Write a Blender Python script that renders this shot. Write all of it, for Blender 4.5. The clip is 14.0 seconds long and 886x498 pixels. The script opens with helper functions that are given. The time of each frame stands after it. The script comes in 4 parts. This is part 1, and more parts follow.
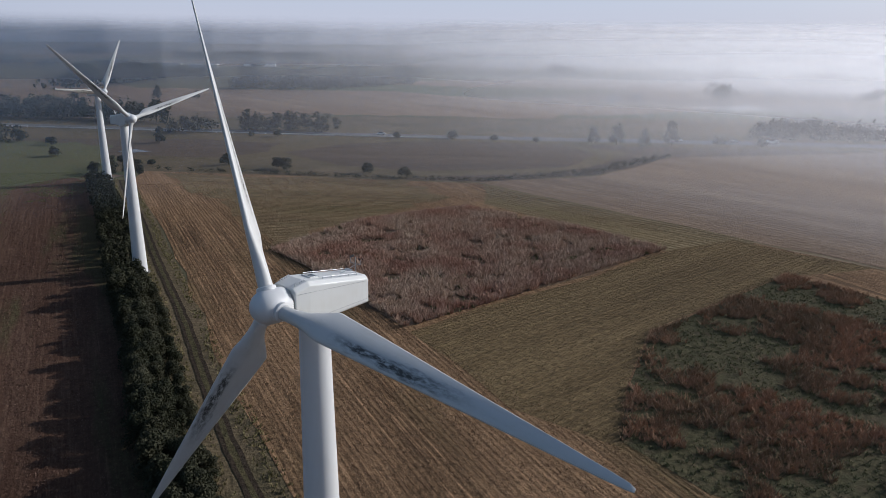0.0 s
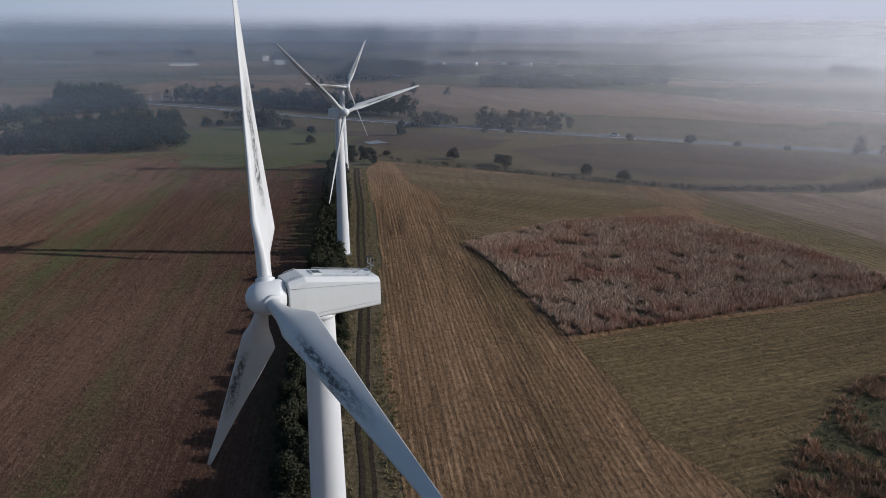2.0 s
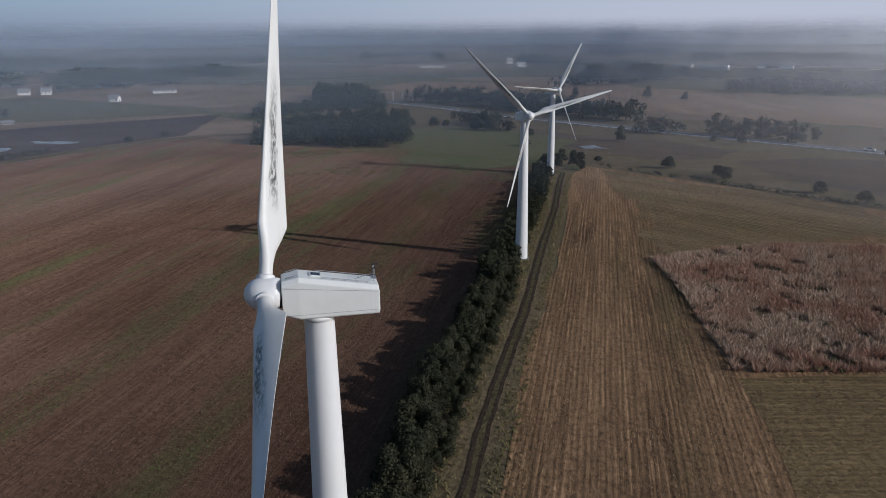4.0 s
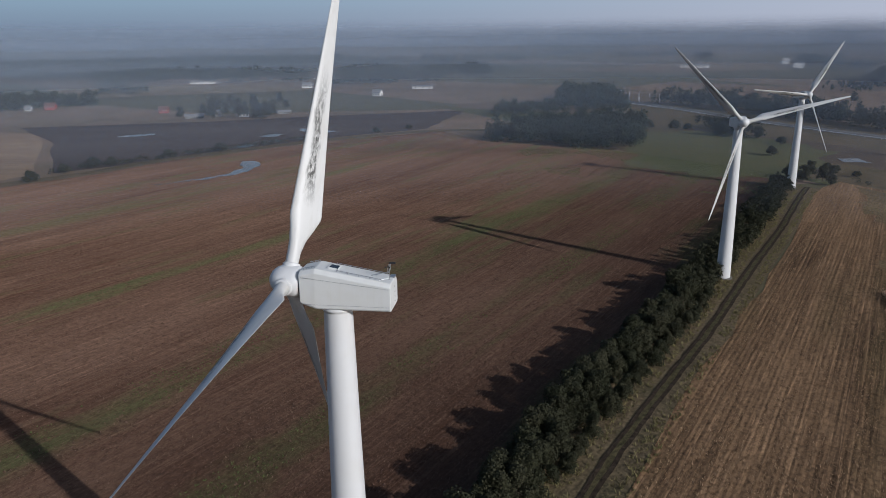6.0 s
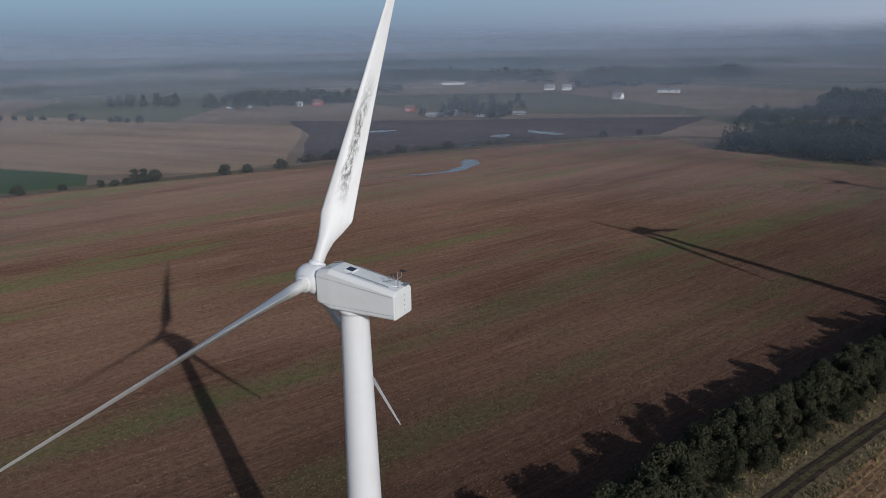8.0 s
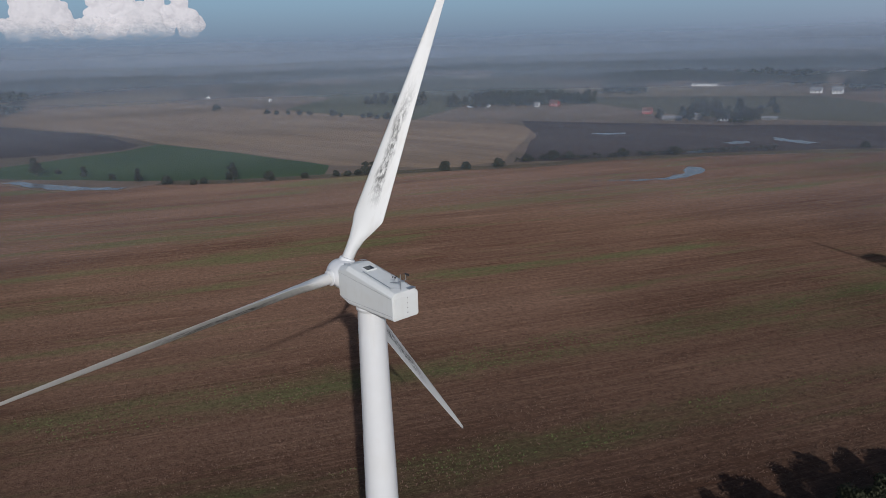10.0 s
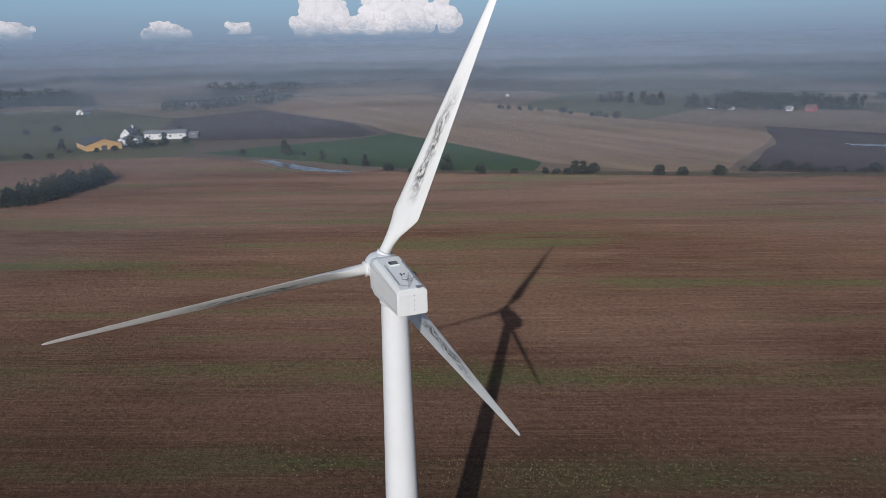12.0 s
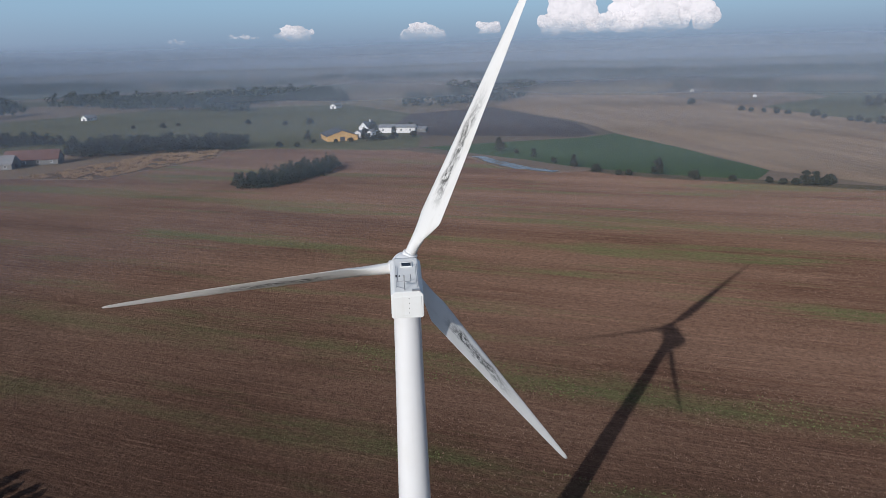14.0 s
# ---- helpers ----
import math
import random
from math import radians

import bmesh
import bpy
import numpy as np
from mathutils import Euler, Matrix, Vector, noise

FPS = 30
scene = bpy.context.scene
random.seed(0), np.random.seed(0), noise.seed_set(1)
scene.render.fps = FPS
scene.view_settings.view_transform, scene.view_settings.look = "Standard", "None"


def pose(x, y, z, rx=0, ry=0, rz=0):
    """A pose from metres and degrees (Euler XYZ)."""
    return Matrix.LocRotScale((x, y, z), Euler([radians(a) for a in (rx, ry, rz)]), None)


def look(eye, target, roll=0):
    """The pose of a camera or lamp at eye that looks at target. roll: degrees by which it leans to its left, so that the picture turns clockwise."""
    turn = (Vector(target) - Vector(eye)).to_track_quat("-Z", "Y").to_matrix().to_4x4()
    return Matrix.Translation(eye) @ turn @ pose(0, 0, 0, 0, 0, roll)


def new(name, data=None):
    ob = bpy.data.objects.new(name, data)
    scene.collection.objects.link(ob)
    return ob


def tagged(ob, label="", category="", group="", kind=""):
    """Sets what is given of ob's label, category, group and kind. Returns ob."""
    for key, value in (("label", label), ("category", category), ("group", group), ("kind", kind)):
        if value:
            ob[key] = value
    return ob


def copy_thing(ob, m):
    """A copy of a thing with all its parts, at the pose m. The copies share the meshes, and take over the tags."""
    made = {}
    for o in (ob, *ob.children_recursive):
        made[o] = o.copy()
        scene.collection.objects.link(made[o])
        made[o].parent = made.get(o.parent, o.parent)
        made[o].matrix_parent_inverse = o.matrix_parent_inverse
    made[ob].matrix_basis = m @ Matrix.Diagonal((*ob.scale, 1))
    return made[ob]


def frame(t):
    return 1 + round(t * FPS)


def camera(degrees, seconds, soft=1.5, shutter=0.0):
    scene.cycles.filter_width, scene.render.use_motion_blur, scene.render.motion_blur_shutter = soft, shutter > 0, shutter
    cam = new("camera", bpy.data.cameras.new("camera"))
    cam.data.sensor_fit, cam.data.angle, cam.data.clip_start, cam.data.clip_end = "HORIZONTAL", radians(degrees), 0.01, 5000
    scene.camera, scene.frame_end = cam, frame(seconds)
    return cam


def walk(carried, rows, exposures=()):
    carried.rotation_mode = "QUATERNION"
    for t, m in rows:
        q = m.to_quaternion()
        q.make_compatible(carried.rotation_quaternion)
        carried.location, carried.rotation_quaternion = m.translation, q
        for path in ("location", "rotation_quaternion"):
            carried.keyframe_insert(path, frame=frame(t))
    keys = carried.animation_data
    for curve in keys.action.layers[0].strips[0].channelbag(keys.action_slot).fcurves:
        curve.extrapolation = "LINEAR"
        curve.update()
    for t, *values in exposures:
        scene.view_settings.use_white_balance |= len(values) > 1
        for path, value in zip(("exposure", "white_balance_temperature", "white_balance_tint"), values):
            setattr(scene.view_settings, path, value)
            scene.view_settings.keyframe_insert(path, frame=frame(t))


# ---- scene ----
cam = camera(63.7, 14.0, 0.75)
PATH = [
    (0, (2.62, 1.405, 50.296), (2.573, 3.321, 49.725), 0.7),
    (0.5, (5.787, 2.392, 50.277), (5.571, 4.296, 49.703), 0.6),
    (1, (8.862, 3.496, 50.255), (8.482, 5.373, 49.678), 0.5),
    (1.5, (11.88, 4.798, 50.255), (11.333, 6.632, 49.676), 0.3),
    (2, (14.868, 6.214, 50.274), (14.157, 7.991, 49.695), 0.2),
    (2.5, (17.697, 7.815, 50.311), (16.833, 9.523, 49.732), 0.1),
    (2.7, (18.737, 8.586, 50.318), (17.815, 10.264, 49.742), -0.2),
    (4.8, (28.509, 18.136, 50.538), (27.06, 19.387, 49.961), -0.2),
    (5, (29.306, 19.147, 50.538), (27.811, 20.344, 49.961), -0.3),
    (5.5, (30.971, 21.933, 50.493), (29.374, 22.992, 49.919), -0.5),
    (6, (32.314, 24.917, 50.44), (30.63, 25.832, 49.87), -0.6),
    (6.5, (33.458, 27.973, 50.4), (31.699, 28.737, 49.833), -0.7),
    (7, (34.284, 31.091, 50.358), (32.465, 31.702, 49.794), -0.8),
    (7.5, (34.712, 34.321, 50.321), (32.846, 34.773, 49.761), -0.9),
    (10, (34.44, 50.873, 50.416), (32.551, 50.498, 49.875), -1.6),
    (11, (33.122, 57.146, 50.493), (31.321, 56.459, 49.959), -1.6),
    (11.5, (31.958, 60.121, 50.519), (30.22, 59.289, 49.98), -1.0),
    (12, (30.257, 63.019, 50.575), (28.596, 62.043, 50.039), -1.1),
    (12.5, (28.109, 65.778, 50.646), (26.535, 64.667, 50.112), -1.2),
    (13, (25.77, 68.356, 50.634), (24.298, 67.112, 50.101), -1.2),
    (13.5, (23.378, 70.765, 50.6), (22.012, 69.403, 50.07), -1.4),
    (14, (20.986, 73.126, 50.549), (19.735, 71.657, 50.022), -1.5),
]
walk(cam, [(t, look(eye, target, roll)) for t, eye, target, roll in PATH], [(0, 0.22, 5600, 11), (2.5, 0.14, 5600, 11), (5, 0.06, 5600, 11), (7.5, 0.0, 5600, 11), (10, -0.08, 5600, 11), (11, -0.02, 5600, 11), (12, 0.14, 5600, 11), (13, 0.27, 5600, 11), (14, 0.32, 5600, 11)])

# ---- light ----
SUN_FROM = Vector((84.4, 30.8, 36.7)).normalized()
world = bpy.data.worlds.new("sky")
scene.world = world
world.use_nodes = True
wn, wl = world.node_tree.nodes, world.node_tree.links
sky = wn.new("ShaderNodeTexSky")
sky.sky_type, sky.sun_disc = "NISHITA", False
sky.sun_elevation = math.asin(SUN_FROM.z)
sky.sun_rotation = math.atan2(SUN_FROM.x, SUN_FROM.y)
sky.altitude, sky.air_density, sky.dust_density, sky.ozone_density = 50, 1.0, 2.0, 1.5
rise = wn.new("ShaderNodeSeparateXYZ")
wl.new(wn.new("ShaderNodeTexCoord").outputs["Generated"], rise.inputs[0])
veil = wn.new("ShaderNodeMapRange")
veil.interpolation_type = "SMOOTHSTEP"
for key, value in (("From Min", 0.0), ("From Max", 0.22), ("To Min", 0.75), ("To Max", 0.06)):
    veil.inputs[key].default_value = value
wl.new(rise.outputs[2], veil.inputs["Value"])
hazy = wn.new("ShaderNodeMix")
hazy.data_type = "RGBA"
tone = wn.new("ShaderNodeMix")
tone.data_type = "RGBA"
glow = wn.new("ShaderNodeMix")
glow.data_type = "RGBA"
glow.inputs[6].default_value, glow.inputs[7].default_value = (3.64, 4.50, 5.74, 1), (10.23, 9.92, 10.54, 1)
upper = wn.new("ShaderNodeMix")
upper.data_type = "RGBA"
upper.inputs[6].default_value, upper.inputs[7].default_value = (5.12, 7.75, 9.61, 1), (9.92, 10.54, 11.94, 1)
toward = wn.new("ShaderNodeMapRange")
toward.interpolation_type = "SMOOTHSTEP"
for key, value in (("From Min", -0.85), ("From Max", 0.35)):
    toward.inputs[key].default_value = value
sunward = wn.new("ShaderNodeVectorMath")
sunward.operation = "DOT_PRODUCT"
sunward.inputs[1].default_value = (0.75, 0.55, 0)
wl.new(rise.inputs[0].links[0].from_socket, sunward.inputs[0])
wl.new(sunward.outputs["Value"], toward.inputs["Value"])
wl.new(toward.outputs[0], glow.inputs[0])
wl.new(glow.outputs[2], tone.inputs[6])
wl.new(toward.outputs[0], upper.inputs[0])
wl.new(upper.outputs[2], tone.inputs[7])
lift = wn.new("ShaderNodeMapRange")
lift.interpolation_type = "SMOOTHSTEP"
for key, value in (("From Min", 0.0), ("From Max", 0.1)):
    lift.inputs[key].default_value = value
wl.new(rise.outputs[2], lift.inputs["Value"])
wl.new(lift.outputs[0], tone.inputs[0])
wl.new(veil.outputs[0], hazy.inputs[0])
wl.new(sky.outputs[0], hazy.inputs[6])
wl.new(tone.outputs[2], hazy.inputs[7])
wl.new(hazy.outputs[2], wn["Background"].inputs[0])
wn["Background"].inputs[1].default_value = 0.062
sun = new("sun", bpy.data.lights.new("sun", "SUN"))
sun.data.energy, sun.data.angle, sun.data.color = 3.3, radians(0.6), (1.0, 0.9, 0.78)
sun.matrix_basis = look(SUN_FROM * 400, (0, 0, 0))

# ---- materials ----
ROW = math.atan2(0.877, -0.48)          # the way of the hedge and the plough lines


def material(name, rough=0.7, metal=0.0, colour=None, spec=0.3):
    m = bpy.data.materials.new(name)
    m.use_nodes = True
    b = m.node_tree.nodes["Principled BSDF"]
    b.inputs["Roughness"].default_value, b.inputs["Metallic"].default_value = rough, metal
    b.inputs["Specular IOR Level"].default_value = spec
    if colour:
        b.inputs["Base Color"].default_value = (*colour, 1)
    return m


class Nodes:
    """Short hands for wiring one node tree."""
    def __init__(self, m):
        self.t = m.node_tree
        self.b = self.t.nodes.get("Principled BSDF")

    def add(self, kind, **inputs):
        n = self.t.nodes.new(kind)
        for k, v in inputs.items():
            self.put(n.inputs[k.replace("_", " ")], v)
        return n

    def put(self, socket, v):
        if isinstance(v, bpy.types.NodeSocket):
            self.t.links.new(v, socket)
        else:
            socket.default_value = v

    def coords(self, angle=0.0, scale=(1, 1, 1), which="Object"):
        c = self.add("ShaderNodeTexCoord").outputs[which]
        r = self.add("ShaderNodeMapping", Vector=c, Rotation=(0, 0, -angle))
        return self.add("ShaderNodeMapping", Vector=r.outputs[0], Scale=scale).outputs[0]

    def noise(self, vector, scale, detail=4.0, rough=0.55, lacunarity=2.0):
        n = self.add("ShaderNodeTexNoise", Vector=vector, Scale=scale, Detail=detail, Roughness=rough)
        return n.outputs["Fac"]

    def ramp(self, fac, lo, hi, a=0.0, b=1.0):
        n = self.add("ShaderNodeMapRange", Value=fac)
        n.inputs["From Min"].default_value, n.inputs["From Max"].default_value = lo, hi
        n.inputs["To Min"].default_value, n.inputs["To Max"].default_value = a, b
        return n.outputs[0]

    def mix(self, fac, a, b, blend="MIX"):
        n = self.t.nodes.new("ShaderNodeMix")
        n.data_type, n.blend_type = "RGBA", blend
        for i, v in ((0, fac), (6, a), (7, b)):
            if isinstance(v, tuple) and len(v) == 3:
                v = (*v, 1)
            self.put(n.inputs[i], v)
        return n.outputs[2]

    def math(self, op, a, b=0.0):
        n = self.t.nodes.new("ShaderNodeMath")
        n.operation = op
        self.put(n.inputs[0], a), self.put(n.inputs[1], b)
        return n.outputs[0]

    def bump(self, height, strength, distance):
        n = self.add("ShaderNodeBump", Strength=strength, Distance=distance, Height=height)
        self.put(self.b.inputs["Normal"], n.outputs[0])


def field_material(name, soil, straw, green, angle=ROW, spacing=1.0, greens=(0.6, 0.72), rows=0.5, streak=0.6, dim_side=None, bands=(), cloddy=0.0):
    """Worked land: plough or stubble lines along one way, streaks of straw, patches of regrowth, clods and dark specks
    in the low spots.
    """
    m = material(name, 0.95, spec=0.08)
    n = Nodes(m)
    n.b.inputs["Diffuse Roughness"].default_value = cloddy
    flat = n.coords(angle)
    line = n.add("ShaderNodeTexWave", Vector=n.coords(angle, (0.03, 1, 1)), Scale=2 * math.pi / (20 * spacing), Distortion=3.6, Detail=4.0)
    line.bands_direction = "Y"
    line.inputs["Detail Scale"].default_value = 1.5
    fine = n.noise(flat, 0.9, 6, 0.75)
    grit = n.noise(n.coords(angle, (1.6, 3.4, 1)), 1.0, 5, 0.72)
    clod = n.noise(flat, 0.25, 5, 0.65)
    big = n.noise(flat, 0.013, 4, 0.55)
    s0 = n.ramp(n.noise(n.coords(angle, (0.14, 2.0, 1)), 1.0, 5, 0.65), 0.38, 0.64)
    s1 = n.ramp(n.noise(n.coords(angle, (0.035, 0.6, 1)), 1.0, 5, 0.6), 0.38, 0.64)
    s2 = n.ramp(n.noise(n.coords(angle, (0.008, 0.11, 1)), 1.0, 4, 0.6), 0.36, 0.66)
    base = n.mix(n.math("MULTIPLY", s1, streak), soil, straw)
    base = n.mix(n.math("MULTIPLY", s2, 0.6), base, tuple(c * 0.5 for c in soil))
    ridge = n.math("MULTIPLY", n.ramp(line.outputs["Fac"], 0.35, 0.8), n.ramp(s0, 0.0, 1.0, 0.3, 1.0))
    base = n.mix(n.math("MULTIPLY", ridge, rows), base, tuple(c * 1.3 for c in straw))
    base = n.mix(n.math("MULTIPLY", s0, 0.5), base, tuple(c * 0.4 for c in soil))
    wide = n.ramp(n.noise(n.coords(angle, (0.0045, 0.04, 1)), 1.0, 5, 0.6), 0.42, 0.62)
    base = n.mix(n.math("MULTIPLY", wide, 0.5), base, straw)
    s3 = n.ramp(n.noise(n.coords(angle, (0.045, 2.3, 1)), 1.0, 5, 0.62), 0.52, 0.64)
    base = n.mix(n.math("MULTIPLY", n.math("MULTIPLY", s3, streak), n.ramp(clod, 0.38, 0.6, 0.25, 0.95)), base, tuple(min(0.7, c * 1.35) for c in straw))
    patch = n.math("MULTIPLY", n.ramp(n.noise(n.coords(angle, (0.008, 0.06, 1)), 1.0, 6, 0.66), *greens), n.ramp(grit, 0.35, 0.6, 0.25, 1.0))
    base = n.mix(patch, base, green)
    for middle, half in bands:              # sown strips gone green
        side = n.add("ShaderNodeSeparateXYZ", Vector=flat).outputs[1]
        off = n.math("ABSOLUTE", n.math("SUBTRACT", n.math("ADD", side, n.math("MULTIPLY", n.math("SUBTRACT", clod, 0.5), 9.0)), middle))
        broken = n.ramp(n.noise(n.coords(angle, (0.02, 0.12, 1)), 1.0, 5, 0.65), 0.4, 0.56)
        base = n.mix(n.math("MULTIPLY", n.math("MULTIPLY", n.ramp(off, half, half * 0.3), broken), n.ramp(grit, 0.32, 0.55, 0.15, 0.7)), base, green)
    base = n.mix(n.ramp(big, 0.35, 0.7, 0.0, 0.3), base, straw)
    if dim_side:                               # hedge side darkened in the colour, standing in for dimmer light there
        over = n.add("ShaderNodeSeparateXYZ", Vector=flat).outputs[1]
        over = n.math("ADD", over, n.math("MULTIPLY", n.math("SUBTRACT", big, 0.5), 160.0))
        base = n.mix(n.ramp(over, dim_side[0], dim_side[1], 0.52, 0.0), base, tuple(c * 0.3 for c in soil))
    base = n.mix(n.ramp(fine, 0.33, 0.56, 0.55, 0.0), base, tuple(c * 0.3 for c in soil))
    base = n.mix(n.ramp(grit, 0.54, 0.72, 0.0, 0.38), base, tuple(min(0.7, c * 1.35) for c in straw))
    n.put(n.b.inputs["Base Color"], base)
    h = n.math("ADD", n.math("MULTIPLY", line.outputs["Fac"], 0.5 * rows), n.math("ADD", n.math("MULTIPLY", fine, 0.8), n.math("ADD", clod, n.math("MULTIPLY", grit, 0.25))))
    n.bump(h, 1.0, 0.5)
    return m


def grass_material(name, a, b, c, scale=0.06):
    m = material(name, 0.95, spec=0.1)
    n = Nodes(m)
    v = n.coords()
    base = n.mix(n.ramp(n.noise(v, scale, 6, 0.6), 0.35, 0.68), a, b)
    base = n.mix(n.ramp(n.noise(v, scale * 6, 5, 0.65), 0.5, 0.75), base, c)
    fine = n.noise(v, 1.3, 4, 0.7)
    base = n.mix(n.ramp(fine, 0.34, 0.6, 0.65, 0.0), base, tuple(x * 0.3 for x in a))
    n.put(n.b.inputs["Base Color"], base)
    n.bump(fine, 0.8, 0.4)
    return m


def leaf_material(name, a, b, c, patch=None):
    m = material(name, 0.75, spec=0.15)
    n = Nodes(m)
    g = n.add("ShaderNodeNewGeometry").outputs["Random Per Island"]
    o = n.add("ShaderNodeObjectInfo").outputs["Random"]
    base = n.mix(g, a, b)
    base = n.mix(n.math("MULTIPLY", o, 0.6), base, c)
    if patch:
        base = n.mix(n.ramp(n.noise(n.coords(), 0.06, 4, 0.6), 0.42, 0.64, 0.0, 0.75), base, patch)
    n.put(n.b.inputs["Base Color"], base)
    return m


def paint_material(name, colour, grime, rough=0.45, amount=0.35, scale=0.7):
    """Weathered paint: broad dirt, vertical runs and fine specks."""
    m = material(name, rough)
    n = Nodes(m)
    v = n.coords()
    runs = n.noise(n.coords(0, (3.0, 3.0, 0.25)), 1.0, 5, 0.6)
    dirt = n.noise(v, scale, 6, 0.6)
    base = n.mix(n.ramp(dirt, 0.45, 0.8, 0.0, amount), colour, grime)
    base = n.mix(n.ramp(runs, 0.55, 0.8, 0.0, amount), base, grime)
    n.put(n.b.inputs["Base Color"], base)
    n.put(n.b.inputs["Roughness"], n.ramp(dirt, 0.3, 0.7, rough - 0.08, rough + 0.15))
    return m


def far_ground_material():
    """Distant open country: a patchwork of long parcels."""
    m = material("open_country", 0.95, spec=0.1)
    n = Nodes(m)
    v = n.add("ShaderNodeTexVoronoi", Vector=n.coords(0.35, (0.0036, 0.0062, 1)), Scale=1.0, Randomness=0.85)
    v.voronoi_dimensions = "2D"
    sep = n.add("ShaderNodeSeparateColor", Color=v.outputs["Color"])
    ramp = n.add("ShaderNodeValToRGB", Fac=sep.outputs[0])
    ramp.color_ramp.interpolation = "CONSTANT"
    tones = ((0.0, (0.13, 0.115, 0.065)), (0.2, (0.28, 0.19, 0.135)), (0.5, (0.105, 0.105, 0.058)), (0.62, (0.19, 0.13, 0.095)), (0.75, (0.30, 0.22, 0.14)), (0.88, (0.12, 0.125, 0.06)))
    e = ramp.color_ramp.elements
    e[0].position, e[0].color = 0.0, (*tones[0][1], 1)
    e[1].position, e[1].color = tones[1][0], (*tones[1][1], 1)
    for p, c in tones[2:]:
        e.new(p).color = (*c, 1)
    w = n.coords()
    base = n.mix(n.ramp(n.noise(w, 0.03, 6, 0.6), 0.35, 0.7, 0.0, 0.6), ramp.outputs[0], (0.13, 0.115, 0.06))
    base = n.mix(n.ramp(n.noise(w, 1.0, 5, 0.7), 0.3, 0.7, 0.4, 0.0), base, (0.04, 0.04, 0.02))
    n.put(n.b.inputs["Base Color"], base)
    n.bump(n.noise(w, 0.9, 4, 0.7), 0.7, 0.4)
    return m


def mist_material(name, density, height):
    """A thin veil of drifting mist, lit through by sun and sky; thicker towards the east."""
    m = bpy.data.materials.new(name)
    m.use_nodes = True
    n = Nodes(m)
    n.t.nodes.remove(n.b)
    out = n.t.nodes["Material Output"]
    v = n.coords()
    xyz = n.add("ShaderNodeSeparateXYZ", Vector=v)
    drift = n.ramp(n.noise(n.coords(0, (1, 1, 0.7)), 0.0035, 3, 0.5), 0.35, 0.65, 0.86, 1.14)
    east = n.ramp(n.math("ADD", xyz.outputs[0], n.math("MULTIPLY", xyz.outputs[1], 0.1)), 20.0, 320.0, 1.0, 2.3)
    top = n.add("ShaderNodeMapRange", Value=xyz.outputs[2])
    top.interpolation_type = "SMOOTHSTEP"
    for key, value in (("From Min", height * 0.3), ("From Max", height), ("To Min", 1.0), ("To Max", 0.0)):
        top.inputs[key].default_value = value
    low = n.add("ShaderNodeMapRange", Value=xyz.outputs[2])
    low.interpolation_type = "SMOOTHSTEP"
    for key, value in (("From Min", -0.5), ("From Max", 16.0)):
        low.inputs[key].default_value = value
    top = n.math("MULTIPLY", top.outputs[0], low.outputs[0])
    f = n.math("MULTIPLY", n.math("MULTIPLY", drift, east), n.math("MULTIPLY", top, density))
    f = n.math("MINIMUM", f, 0.92)
    lit = n.add("ShaderNodeMixShader", Fac=0.29)
    n.put(lit.inputs[1], n.add("ShaderNodeBsdfTranslucent", Color=(0.84, 0.84, 0.88, 1)).outputs[0])
    n.put(lit.inputs[2], n.add("ShaderNodeBsdfDiffuse", Color=(0.46, 0.53, 0.63, 1)).outputs[0])
    mixed = n.add("ShaderNodeMixShader", Fac=f)
    n.put(mixed.inputs[1], n.add("ShaderNodeBsdfTransparent").outputs[0])
    n.put(mixed.inputs[2], lit.outputs[0])
    n.put(out.inputs["Surface"], mixed.outputs[0])
    return m


def blade_material():
    """White gel coat with dirt along the leading edge and a black oily streak on the inner half."""
    m = material("blade_coat", 0.42)
    n = Nodes(m)
    v = n.coords()
    xyz = n.add("ShaderNodeSeparateXYZ", Vector=v)
    along = n.noise(n.coords(0, (1.6, 1.6, 0.35)), 1.0, 6, 0.65)
    speck = n.noise(n.coords(0, (6, 6, 2.2)), 1.0, 5, 0.7)
    span = n.math("MULTIPLY", n.ramp(xyz.outputs[2], 4.5, 6.5), n.ramp(xyz.outputs[2], 13.5, 10.0))
    off = n.math("ABSOLUTE", n.math("ADD", n.math("SUBTRACT", xyz.outputs[0], 0.12), n.math("MULTIPLY", n.math("SUBTRACT", along, 0.5), 0.9)))
    band = n.ramp(off, 0.27, 0.08)
    streak = n.math("MULTIPLY", n.math("MULTIPLY", span, band), n.ramp(speck, 0.36, 0.56))
    base = n.mix(n.ramp(along, 0.48, 0.75, 0.0, 0.35), (0.55, 0.55, 0.53), (0.36, 0.33, 0.26))
    base = n.mix(n.ramp(speck, 0.62, 0.8, 0.0, 0.3), base, (0.3, 0.28, 0.24))
    base = n.mix(n.math("MULTIPLY", streak, 0.92), base, (0.035, 0.035, 0.03))
    n.put(n.b.inputs["Base Color"], base)
    return m


def water_material():
    m = material("water", 0.22, colour=(0.17, 0.155, 0.14), spec=0.4)
    n = Nodes(m)
    n.bump(n.noise(n.coords(), 0.9, 3, 0.5), 0.12, 0.05)
    return m


